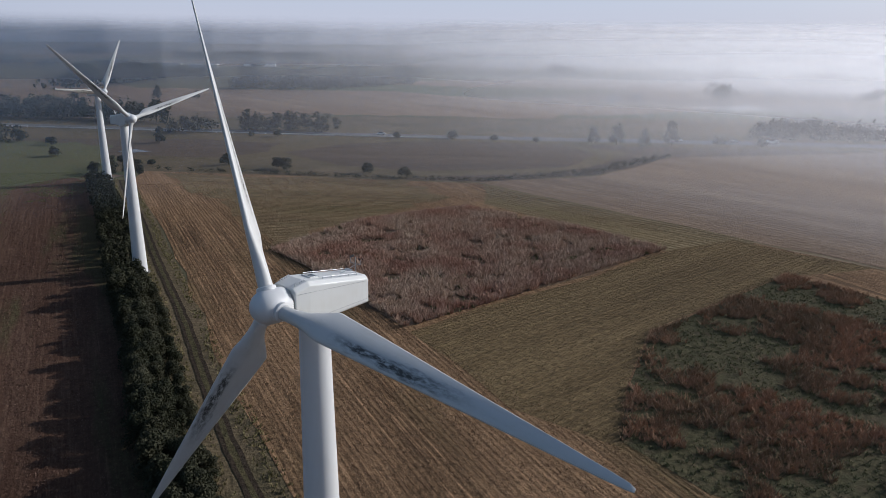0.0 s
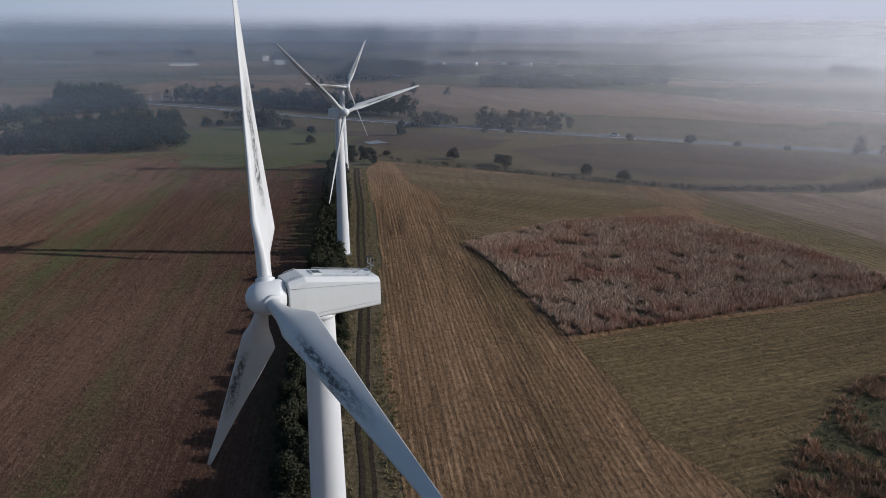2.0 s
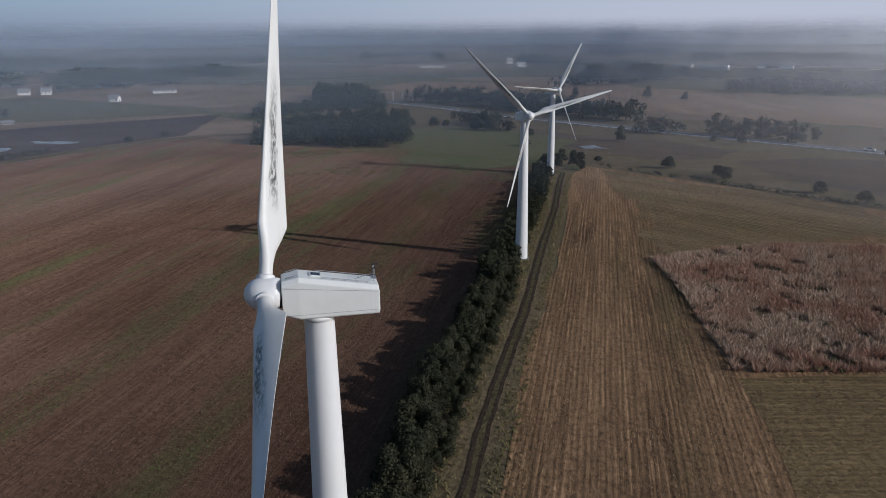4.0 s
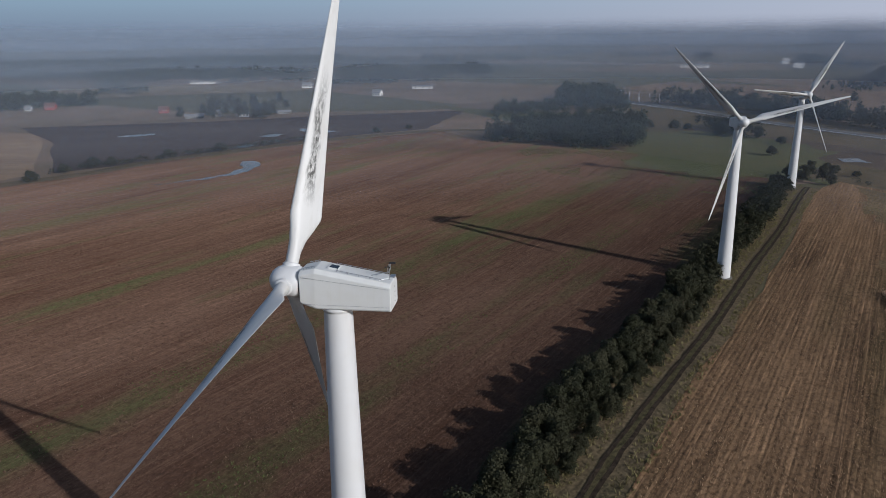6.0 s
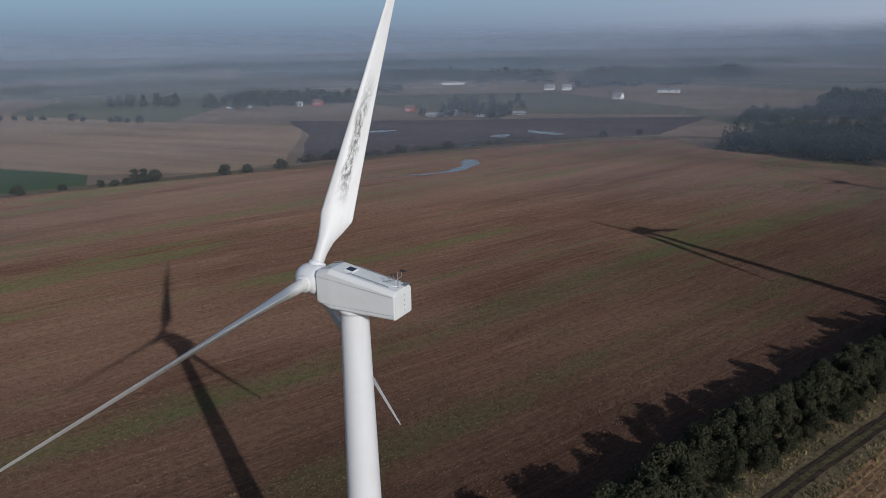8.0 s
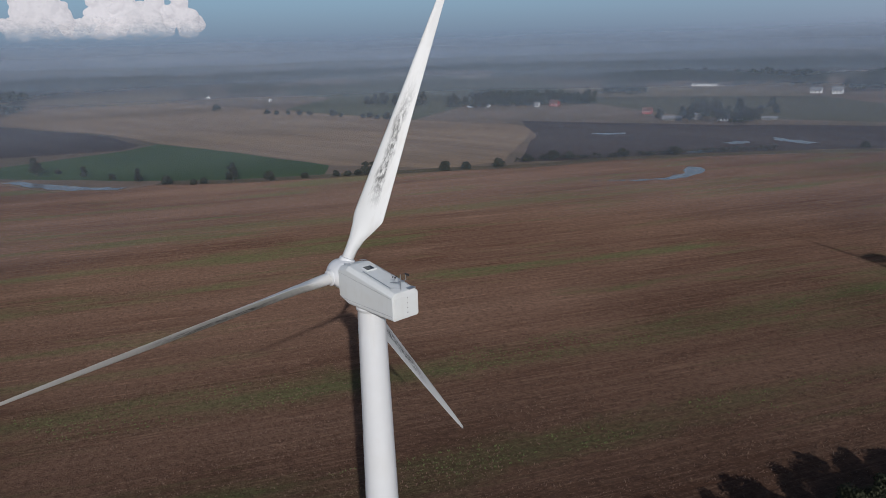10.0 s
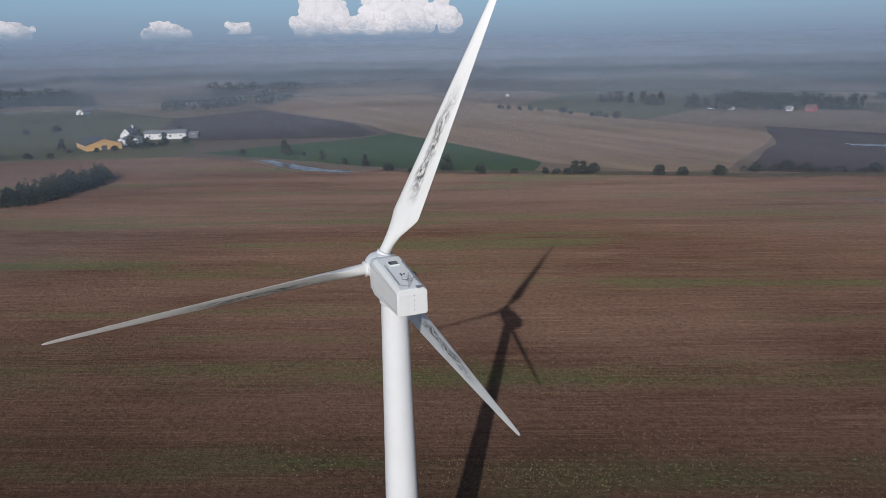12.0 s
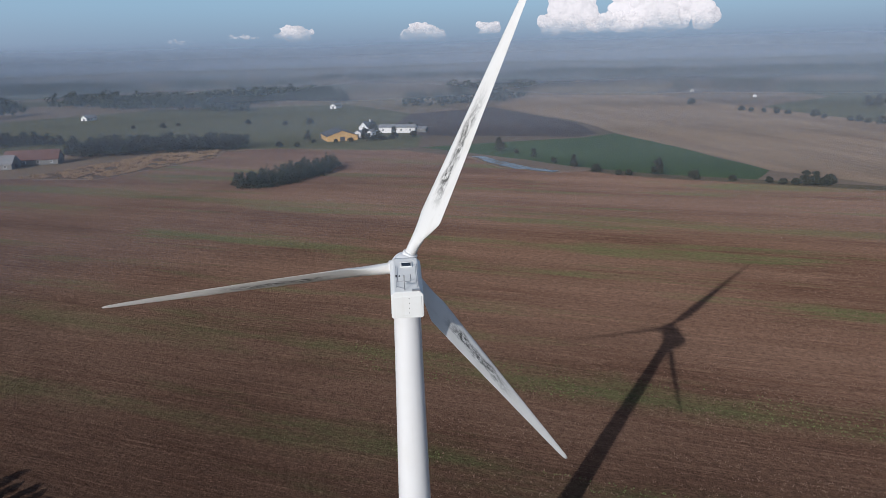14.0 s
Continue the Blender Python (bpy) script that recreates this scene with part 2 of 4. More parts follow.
WHITE = paint_material("tower_paint", (0.6, 0.605, 0.6), (0.5, 0.48, 0.43), 0.4, 0.22, 0.35)
SHELL = paint_material("nacelle_shell", (0.61, 0.62, 0.6), (0.52, 0.5, 0.43), 0.42, 0.28, 0.9)
BLADE = blade_material()
DARK = material("dark_seal", 0.6, colour=(0.03, 0.03, 0.035))
STEEL = material("galvanised_steel", 0.45, 0.9, (0.42, 0.43, 0.44))
GLASS_DARK = material("hatch_pane", 0.15, colour=(0.02, 0.025, 0.03), spec=0.6)
BANDS = ((49, 7), (21, 4.5), (163, 8))
BROWN = field_material("ploughed_stubble", (0.108, 0.055, 0.034), (0.225, 0.142, 0.096), (0.085, 0.115, 0.04), cloddy=1.0, spacing=0.9, rows=0.08, greens=(0.53, 0.62), streak=0.6, dim_side=(0, 80), bands=BANDS)
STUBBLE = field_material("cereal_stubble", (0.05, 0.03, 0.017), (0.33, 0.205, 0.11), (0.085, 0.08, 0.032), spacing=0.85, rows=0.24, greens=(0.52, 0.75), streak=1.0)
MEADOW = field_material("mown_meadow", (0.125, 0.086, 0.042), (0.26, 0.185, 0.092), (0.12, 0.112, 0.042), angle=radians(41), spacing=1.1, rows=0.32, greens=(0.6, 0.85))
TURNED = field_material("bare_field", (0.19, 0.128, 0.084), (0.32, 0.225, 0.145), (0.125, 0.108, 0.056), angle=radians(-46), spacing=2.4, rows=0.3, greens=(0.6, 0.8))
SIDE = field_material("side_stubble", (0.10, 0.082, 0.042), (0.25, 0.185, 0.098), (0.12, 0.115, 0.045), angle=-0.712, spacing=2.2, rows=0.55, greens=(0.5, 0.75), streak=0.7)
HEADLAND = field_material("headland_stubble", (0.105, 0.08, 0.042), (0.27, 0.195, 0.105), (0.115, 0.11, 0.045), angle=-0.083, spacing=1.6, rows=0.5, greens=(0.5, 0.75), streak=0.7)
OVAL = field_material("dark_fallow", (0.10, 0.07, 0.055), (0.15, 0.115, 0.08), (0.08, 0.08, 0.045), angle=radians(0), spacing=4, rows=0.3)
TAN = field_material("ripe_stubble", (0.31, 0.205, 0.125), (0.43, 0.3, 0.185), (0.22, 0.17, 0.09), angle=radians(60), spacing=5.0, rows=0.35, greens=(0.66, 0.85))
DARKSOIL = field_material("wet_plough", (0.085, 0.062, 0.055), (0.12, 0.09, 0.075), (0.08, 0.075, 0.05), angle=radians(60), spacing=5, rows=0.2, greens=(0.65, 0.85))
CROP = grass_material("winter_crop", (0.06, 0.1, 0.032), (0.085, 0.13, 0.045), (0.07, 0.1, 0.04), 0.02)
TURF = grass_material("rough_turf", (0.13, 0.103, 0.055), (0.19, 0.142, 0.086), (0.09, 0.08, 0.043), 0.03)
LUSH = grass_material("lush_grass", (0.125, 0.13, 0.058), (0.165, 0.15, 0.075), (0.17, 0.125, 0.075))
CORNER = grass_material("grassy_corner", (0.12, 0.125, 0.058), (0.15, 0.14, 0.07), (0.15, 0.112, 0.066), 0.05)
REEDBED = grass_material("reed_bed", (0.17, 0.108, 0.07), (0.125, 0.094, 0.055), (0.27, 0.19, 0.13), 0.1)
GREENBED = grass_material("sedge_bed", (0.078, 0.074, 0.036), (0.105, 0.09, 0.046), (0.13, 0.092, 0.056), 0.07)
RUT = grass_material("wheel_rut", (0.042, 0.031, 0.021), (0.062, 0.045, 0.031), (0.06, 0.05, 0.03), 0.3)
CROWN = grass_material("track_crown", (0.075, 0.068, 0.032), (0.11, 0.09, 0.045), (0.07, 0.058, 0.03), 0.4)
ASPHALT = grass_material("asphalt", (0.16, 0.155, 0.148), (0.2, 0.195, 0.185), (0.135, 0.13, 0.125), 0.05)
FAR = far_ground_material()
WATER = water_material()
LEAF = leaf_material("willow_leaves", (0.014, 0.016, 0.008), (0.034, 0.037, 0.018), (0.046, 0.044, 0.024))
NEEDLE = leaf_material("conifer_needles", (0.016, 0.022, 0.011), (0.032, 0.04, 0.019), (0.032, 0.035, 0.018))
REED = leaf_material("dry_reeds", (0.2, 0.125, 0.08), (0.72, 0.56, 0.42), (0.44, 0.32, 0.21), (0.34, 0.17, 0.115))
REED_RED = leaf_material("russet_reeds", (0.17, 0.10, 0.06), (0.5, 0.32, 0.21), (0.42, 0.24, 0.14), (0.17, 0.13, 0.075))
WEEDS = leaf_material("weeds", (0.07, 0.095, 0.03), (0.15, 0.175, 0.065), (0.11, 0.13, 0.045))
SEDGE = leaf_material("green_sedge", (0.09, 0.098, 0.045), (0.19, 0.185, 0.095), (0.13, 0.13, 0.06))
CLOD = leaf_material("clods", (0.075, 0.043, 0.03), (0.19, 0.125, 0.09), (0.135, 0.09, 0.064))
STRAW = leaf_material("straw_tufts", (0.13, 0.082, 0.045), (0.44, 0.3, 0.18), (0.26, 0.17, 0.095))
BARK = paint_material("bark", (0.12, 0.095, 0.07), (0.05, 0.04, 0.03), 0.9, 0.6, 3)
WALL_WHITE = paint_material("white_render", (0.76, 0.75, 0.72), (0.5, 0.47, 0.42), 0.85, 0.3)
WALL_OCHRE = paint_material("ochre_render", (0.62, 0.38, 0.13), (0.45, 0.28, 0.12), 0.85, 0.3)
WALL_RED = paint_material("red_boards", (0.38, 0.05, 0.035), (0.2, 0.04, 0.03), 0.8, 0.4)
WALL_GREY = paint_material("grey_blocks", (0.17, 0.165, 0.155), (0.11, 0.105, 0.1), 0.9, 0.4)
ROOF_DARK = paint_material("slate_roof", (0.085, 0.085, 0.09), (0.05, 0.05, 0.05), 0.75, 0.4)
ROOF_RED = paint_material("old_tile_roof", (0.14, 0.075, 0.06), (0.08, 0.05, 0.045), 0.85, 0.5)
ROOF_GREY = paint_material("fibre_roof", (0.24, 0.24, 0.24), (0.14, 0.14, 0.135), 0.8, 0.4)
PANE = material("window_glass", 0.1, colour=(0.03, 0.035, 0.04), spec=0.6)


# ---- small helpers for meshes ----
def mesh_of(name, bm, mat):
    me = bpy.data.meshes.new(name)
    bm.to_mesh(me)
    bm.free()
    me.materials.append(mat)
    return me


def part(name, bm, mat, parent=None, label="", at=None):
    ob = new(name, bm if isinstance(bm, bpy.types.Mesh) else mesh_of(name, bm, mat))
    if parent:
        ob.parent = parent
    if at is not None:
        ob.matrix_basis = at
    return tagged(ob, label)


def smooth(ob, on=True):
    ob.data.polygons.foreach_set("use_smooth", [on] * len(ob.data.polygons))
    return ob


def box(bm, size, at):
    """A box with its middle at a pose or place."""
    m = at if isinstance(at, Matrix) else Matrix.Translation(at)
    return bmesh.ops.create_cube(bm, size=1, matrix=m @ Matrix.Diagonal((*size, 1)))["verts"]


def rod(bm, a, b, r0, r1=None, n=8):
    a, b = Vector(a), Vector(b)
    m = Matrix.Translation((a + b) / 2) @ (b - a).to_track_quat("Z", "Y").to_matrix().to_4x4()
    bmesh.ops.create_cone(bm, cap_ends=True, segments=n, radius1=r0, radius2=r0 if r1 is None else r1, depth=(b - a).length, matrix=m)


def revolve(bm, profile, n=40, axis="z"):
    """A turned body from (radius, place along the axis) pairs."""
    rings = []
    for r, h in profile:
        ring = []
        for k in range(n):
            a = 2 * math.pi * k / n
            x, y = r * math.cos(a), r * math.sin(a)
            ring.append(bm.verts.new((x, y, h) if axis == "z" else (x, h, y)))
        rings.append(ring)
    for p, q in zip(rings, rings[1:]):
        for k in range(n):
            bm.faces.new((p[k], p[(k + 1) % n], q[(k + 1) % n], q[k]))
    bm.faces.new(rings[0][::-1]), bm.faces.new(rings[-1])
    bmesh.ops.recalc_face_normals(bm, faces=bm.faces)


def thing(name, at, label, category, group="", kind=""):
    ob = new(name)
    ob.matrix_basis = at
    return tagged(ob, label, category, group, kind)


def wavy(points, step=12.0, jitter=1.2, seed=1):
    """A closed outline with uneven edges."""
    rng = random.Random(seed)
    out = []
    for (x0, y0), (x1, y1) in zip(points, points[1:] + points[:1]):
        k = max(1, int(math.hypot(x1 - x0, y1 - y0) / step))
        for i in range(k):
            f = i / k
            j = 0 if i == 0 else jitter
            out.append((x0 + (x1 - x0) * f + rng.uniform(-j, j), y0 + (y1 - y0) * f + rng.uniform(-j, j)))
    return out


def sheet(name, points, mat, z, label, jitter=1.2, seed=1, kind="structure", category="field", step=12.0):
    """A piece of ground: an uneven outline, filled."""
    bm = bmesh.new()
    f = bm.faces.new([bm.verts.new((x, y, z)) for x, y in wavy(points, step, jitter, seed)])
    if f.normal.z < 0:
        f.normal_flip()
    bm.normal_update()
    bmesh.ops.triangulate(bm, faces=bm.faces)
    for g in bm.faces:
        if g.normal.z < 0:
            g.normal_flip()
    ob = new(name, mesh_of(name, bm, mat))
    return tagged(ob, label, category, kind=kind)


def strip(name, line, width, mat, z, label, category="road", kind="structure"):
    bm = bmesh.new()
    rows = []
    for i, (x, y) in enumerate(line):
        x0, y0 = line[max(0, i - 1)]
        x1, y1 = line[min(len(line) - 1, i + 1)]
        d = Vector((y1 - y0, x0 - x1)).normalized() * width / 2
        rows.append((bm.verts.new((x + d.x, y + d.y, z)), bm.verts.new((x - d.x, y - d.y, z))))
    for (a, b), (c, d) in zip(rows, rows[1:]):
        bm.faces.new((a, c, d, b))
    bmesh.ops.recalc_face_normals(bm, faces=bm.faces)
    for f in bm.faces:
        if f.normal.z < 0:
            f.normal_flip()
    return tagged(new(name, mesh_of(name, bm, mat)), label, category, kind=kind)


def finer(line, step):
    out = []
    for i in range(len(line) - 1):
        p0, p1, p2, p3 = (Vector(line[max(0, min(len(line) - 1, i + k))]) for k in (-1, 0, 1, 2))
        n = max(1, int((p2 - p1).length / step))
        for k in range(n):
            t = k / n
            out.append(tuple(0.5 * (2 * p1 + (p2 - p0) * t + (2 * p0 - 5 * p1 + 4 * p2 - p3) * t * t + (3 * p1 - p0 - 3 * p2 + p3) * t ** 3)))
    return out + [tuple(line[-1])]


def inside(x, y, poly):
    hit = False
    for (x0, y0), (x1, y1) in zip(poly, poly[1:] + poly[:1]):
        if (y0 > y) != (y1 > y) and x < (x1 - x0) * (y - y0) / (y1 - y0) + x0:
            hit = not hit
    return hit


# ---- ground ----
def ground():
    bm = bmesh.new()
    rings = [0, 60, 150, 300, 450, 700, 1000, 1500, 2300, 3400, 4800]
    prev = [bm.verts.new((0, 0, 0))] * 72
    for r in rings[1:]:
        ring = [bm.verts.new((r * math.cos(k * math.pi / 36), r * math.sin(k * math.pi / 36), 0)) for k in range(72)]
        for k in range(72):
            a, b, c, d = prev[k], prev[(k + 1) % 72], ring[(k + 1) % 72], ring[k]
            bm.faces.new((a, d, c) if a is b else (a, d, c, b))
        prev = ring
    return tagged(new("ground", mesh_of("ground", bm, FAR)), "flat misty farmland with far fields out to the horizon", "ground", kind="structure")


ground()
TRACK = [(60, -80), (25, -12), (-3, 40), (-20, 70), (-27, 82), (-36, 99), (-49, 124), (-68, 158), (-88, 195), (-107, 228), (-118, 248)]
west = [(-16, 60), (-38, 98), (-70, 153), (-113, 232), (-138, 262), (-206, 250), (-262, 222), (-279, 213), (-319, 217), (-317, 155), (-297, 71), (-276, 35),
        (-262, -5), (-244, -52), (-229, -92), (-226, -120), (-212, -128), (-209, -155), (-222, -192), (-218, -243), (-176, -306), (-151, -318), (-135, -295), (-67, -269), (-36, -308),
        (120, -330), (60, -70), (25, -6), (2, 36)]
east = [(0.5, 42), (-15.5, 70), (-23, 83), (-44.5, 124), (-63.5, 158), (-83.5, 195), (-110, 240), (-118, 266), (-68, 262), (-17, 256), (9, 253), (52, 213), (85, 174), (101, 159), (125, 130), (220, 20), (150, -80), (68, -80)]
reed_one = [(-43, 166), (-32, 154), (-7, 120), (19, 142), (54, 173), (33, 195), (5, 215), (-10, 207), (-27, 195)]
reed_two = [(24, 84), (28, 98), (37, 120), (54, 135), (76, 155), (89, 139), (140, 95), (120, 40), (70, 55), (32, 73)]
sheet("pasture", [(-123, 266), (-68, 262), (10, 253), (60, 268), (100, 316), (205, 344), (420, 352), (420, 470), (150, 480), (-50, 470), (-250, 430), (-420, 440), (-330, 300), (-210, 250), (-150, 250)], TURF, 0.02, "rough olive pasture between field and highway", seed=3)
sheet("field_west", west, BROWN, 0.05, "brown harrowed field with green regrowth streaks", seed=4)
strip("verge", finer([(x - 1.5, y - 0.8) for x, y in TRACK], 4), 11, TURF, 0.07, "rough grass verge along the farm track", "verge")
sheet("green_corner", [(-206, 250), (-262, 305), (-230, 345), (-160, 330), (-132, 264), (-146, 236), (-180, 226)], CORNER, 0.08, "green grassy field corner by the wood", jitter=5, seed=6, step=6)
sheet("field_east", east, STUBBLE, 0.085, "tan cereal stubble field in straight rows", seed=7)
sheet("meadow", [(-6, 118), (20, 141), (56, 173), (74, 183), (99, 161), (76, 154), (54, 136), (37, 121), (28, 99), (24, 82), (10, 92)], MEADOW, 0.1, "olive mown meadow between the reed beds", seed=8)
sheet("field_side", [(10, 255), (83, 192), (73, 162), (53, 172), (10, 220)], SIDE, 0.092, "olive stubble strip drilled along the brown field", seed=51)
sheet("field_headland", [(-112, 263), (-16, 255), (0, 229), (-27, 195), (-44, 170), (-67, 210)], HEADLAND, 0.088, "stubble headland with rows across the field end", jitter=3.5, seed=52, step=5)
sheet("field_north_east", [(9, 255), (101, 161), (222, 22), (520, 100), (520, 330), (205, 345), (96, 317), (55, 271)], TURNED, 0.105, "wide bare brown field with drill lines", seed=9)
sheet("fallow_strip", [(-262, 338), (-200, 346), (-130, 352), (-84, 344), (-84, 318), (-98, 300), (-160, 300), (-215, 312)], OVAL, 0.04, "dull brown fallow strip before the highway", jitter=3, seed=41)
sheet("fallow_strip", [(-90, 268), (-20, 262), (40, 276), (62, 300), (80, 330), (60, 345), (70, 352), (150, 348), (200, 346), (96, 318), (54, 273), (9, 256), (-60, 264)], OVAL, 0.045, "dull brown fallow strip beside the ditch", jitter=2, seed=42)
sheet("field_far_north", [(-520, 520), (-300, 500), (-150, 480), (60, 470), (90, 560), (-60, 690), (-300, 690), (-560, 640)], TURNED, 0.04, "wide brown field beyond the highway", jitter=4, seed=43)
sheet("field_oval", [(-77, 316), (-52, 346), (-3, 362), (48, 355), (64, 324), (44, 288), (-10, 276), (-46, 285)], OVAL, 0.06, "dark oval fallow field", seed=10)
sheet("reed_bed", reed_one, REEDBED, 0.12, "bed of dry reddish brown reeds", seed=11)
sheet("sedge_bed", reed_two, GREENBED, 0.13, "green sedge bed with brown reed clumps", seed=12)
sheet("field_green", [(-232, -243), (-324, -200), (-353, -198), (-320, -134), (-276, -63), (-249, -56), (-233, -100), (-235, -200)], CROP, 0.05, "green winter crop field", seed=13)
sheet("field_dark_south", [(-285, -345), (-378, -434), (-471, -425), (-395, -262), (-345, -205), (-326, -204), (-272, -290)], DARKSOIL, 0.05, "dark ploughed field", seed=14)
sheet("field_tan", [(-477, -430), (-620, -520), (-700, -400), (-600, -240), (-480, -60), (-454, 0), (-436, 16), (-392, 20), (-290, 16), (-270, -8), (-276, -61), (-320, -132), (-356, -200), (-400, -260)], TAN, 0.06, "pale tan harvested field", seed=15)
sheet("field_dark_west", [(-288, 23), (-392, 24), (-474, 8), (-444, 111), (-433, 195), (-412, 286), (-333, 214), (-328, 159), (-303, 90)], DARKSOIL, 0.07, "dark wet ploughed field with puddles", seed=16)
sheet("pasture_south", [(-168, -312), (-215, -250), (-232, -243), (-272, -290), (-285, -345), (-378, -434), (-420, -600), (-250, -720), (20, -680), (90, -480), (30, -345), (-30, -340), (-80, -385), (-130, -362)], LUSH, 0.03, "green pasture round the farm buildings", seed=33)
strip("bank", finer([(-300, 250), (-322, 215), (-321, 155), (-300, 71), (-280, 35), (-267, -5), (-249, -52), (-234, -92), (-230, -120)], 8), 9, TURF, 0.13, "grassy bank between fields", "bank")
strip("highway", finer([(-425, 436), (-400, 425), (-318, 413), (-255, 397), (-167, 388), (-72, 379), (0, 374.5), (56, 371), (174, 366), (420, 352), (900, 330)], 15), 13, ASPHALT, 0.2, "pale grey asphalt highway", "road")
for side in (-1, 1):
    rut = finer(TRACK, 2.5)
    wob = random.Random(8 + side)
    rut = [(x + side * 0.68 * 0.88 + wob.uniform(-0.13, 0.13), y + side * 0.68 * 0.48) for x, y in rut]
    strip("farm_track", rut, 0.62, RUT, 0.14, "dark earth rut of the farm track", "track")
strip("track_crown", finer(TRACK, 2.5), 0.8, CROWN, 0.136, "trodden brown grass between the wheel ruts", "track")


# ---- mist ----
def mist(radius, density, height):
    bm = bmesh.new()
    n = 96
    low = [bm.verts.new((radius * math.cos(2 * math.pi * k / n) - 20, radius * math.sin(2 * math.pi * k / n) + 60, -0.5)) for k in range(n)]
    spread = 1 - 0.3 * (height + 0.5) / radius          # the banks lean inwards
    high = [bm.verts.new(((v.co.x + 20) * spread - 20, (v.co.y - 60) * spread + 60, height)) for v in low]
    for k in range(n):
        bm.faces.new((low[k], low[(k + 1) % n], high[(k + 1) % n], high[k]))
    tagged(new("mist_bank", mesh_of("mist_bank", bm, mist_material("mist", density, height))), "thin bank of pale ground mist", "mist", kind="structure")


for radius, density, height in ((150, 0.1, 46), (250, 0.18, 50), (400, 0.25, 54), (640, 0.33, 58), (1020, 0.44, 66), (1700, 0.58, 84), (3300, 0.88, 135)):
    mist(radius, density, height)


# ---- wind turbines ----
def blade_mesh():
    """A pitched and twisted blade along +z: round root, sharp shoulder, long taper."""
    bm = bmesh.new()
    stations = [(0.55, 0.78, 1.0), (1.1, 0.78, 1.0), (1.7, 0.84, 0.85), (2.4, 1.15, 0.55), (3.2, 1.56, 0.36), (3.85, 1.95, 0.27), (4.05, 1.99, 0.255), (4.25, 1.97, 0.245),
                (6, 1.78, 0.22), (8.5, 1.5, 0.2), (11, 1.22, 0.18), (14, 0.92, 0.16), (17, 0.64, 0.15), (19.3, 0.42, 0.14), (20.2, 0.3, 0.14), (20.5, 0.16, 0.14)]
    n, rings = 20, []
    for r, c, tk in stations:
        beta = radians(56 - 20 * min(1, max(0, r - 3) / 17))
        te, nm = Vector((math.cos(beta), -math.sin(beta), 0)), Vector((math.sin(beta), math.cos(beta), 0))
        mixf = 0 if r <= 1.1 else min(1, (r - 1.1) / 2.2)
        ring = []
        for k in range(n):
            a = 2 * math.pi * k / n
            u = 0.5 - 0.5 * math.cos(a)                      # 0 leading edge, 1 trailing edge
            thick = 5 * tk * c * (0.2969 * math.sqrt(u) - 0.126 * u - 0.3516 * u * u + 0.2843 * u ** 3 - 0.1036 * u ** 4)
            foil = te * (c * (u - 0.3)) + nm * (thick * (1 if math.sin(a) >= 0 else -1) + 0.03 * c * math.sin(math.pi * u))
            disc = te * (-0.39 * math.cos(a)) + nm * (0.39 * math.sin(a))
            p = disc.lerp(foil, mixf)
            ring.append(bm.verts.new((p.x, p.y, r)))
        rings.append(ring)
    for p, q in zip(rings, rings[1:]):
        for k in range(n):
            bm.faces.new((p[k], p[(k + 1) % n], q[(k + 1) % n], q[k]))
    bm.faces.new(rings[0][::-1]), bm.faces.new(rings[-1])
    bmesh.ops.recalc_face_normals(bm, faces=bm.faces)
    me = mesh_of("blade", bm, BLADE)
    me.polygons.foreach_set("use_smooth", [True] * len(me.polygons))
    return me


def nacelle_mesh():
    """The housing, front face at y = 0 and running back along -y; z from the rotor axis."""
    bm = bmesh.new()
    rings = []
    for s, lo, hi, w in ((0.0, -1.1, 0.86, 0.93), (0.95, -1.4, 1.06, 0.99), (5.4, -1.4, 0.28, 0.97)):
        ring = [(-w, lo + 0.1), (-w + 0.1, lo), (w - 0.1, lo), (w, lo + 0.1), (w, hi - 0.22), (w - 0.22, hi), (-w + 0.22, hi), (-w, hi - 0.22)]
        rings.append([bm.verts.new((x, -s, z)) for x, z in ring])
    for p, q in zip(rings, rings[1:]):
        for k in range(8):
            bm.faces.new((p[k], p[(k + 1) % 8], q[(k + 1) % 8], q[k]))
    bm.faces.new(rings[0][::-1]), bm.faces.new(rings[-1])
    bmesh.ops.recalc_face_normals(bm, faces=bm.faces)
    bmesh.ops.bevel(bm, geom=bm.edges[:], offset=0.05, segments=2, affect="EDGES", profile=0.5)
    return bm


def roof_z(s):
    return 0.86 + 0.2 * s / 0.95 if s < 0.95 else 1.06 - 0.78 * (s - 0.95) / 4.45


BLADE_MESH = blade_mesh()


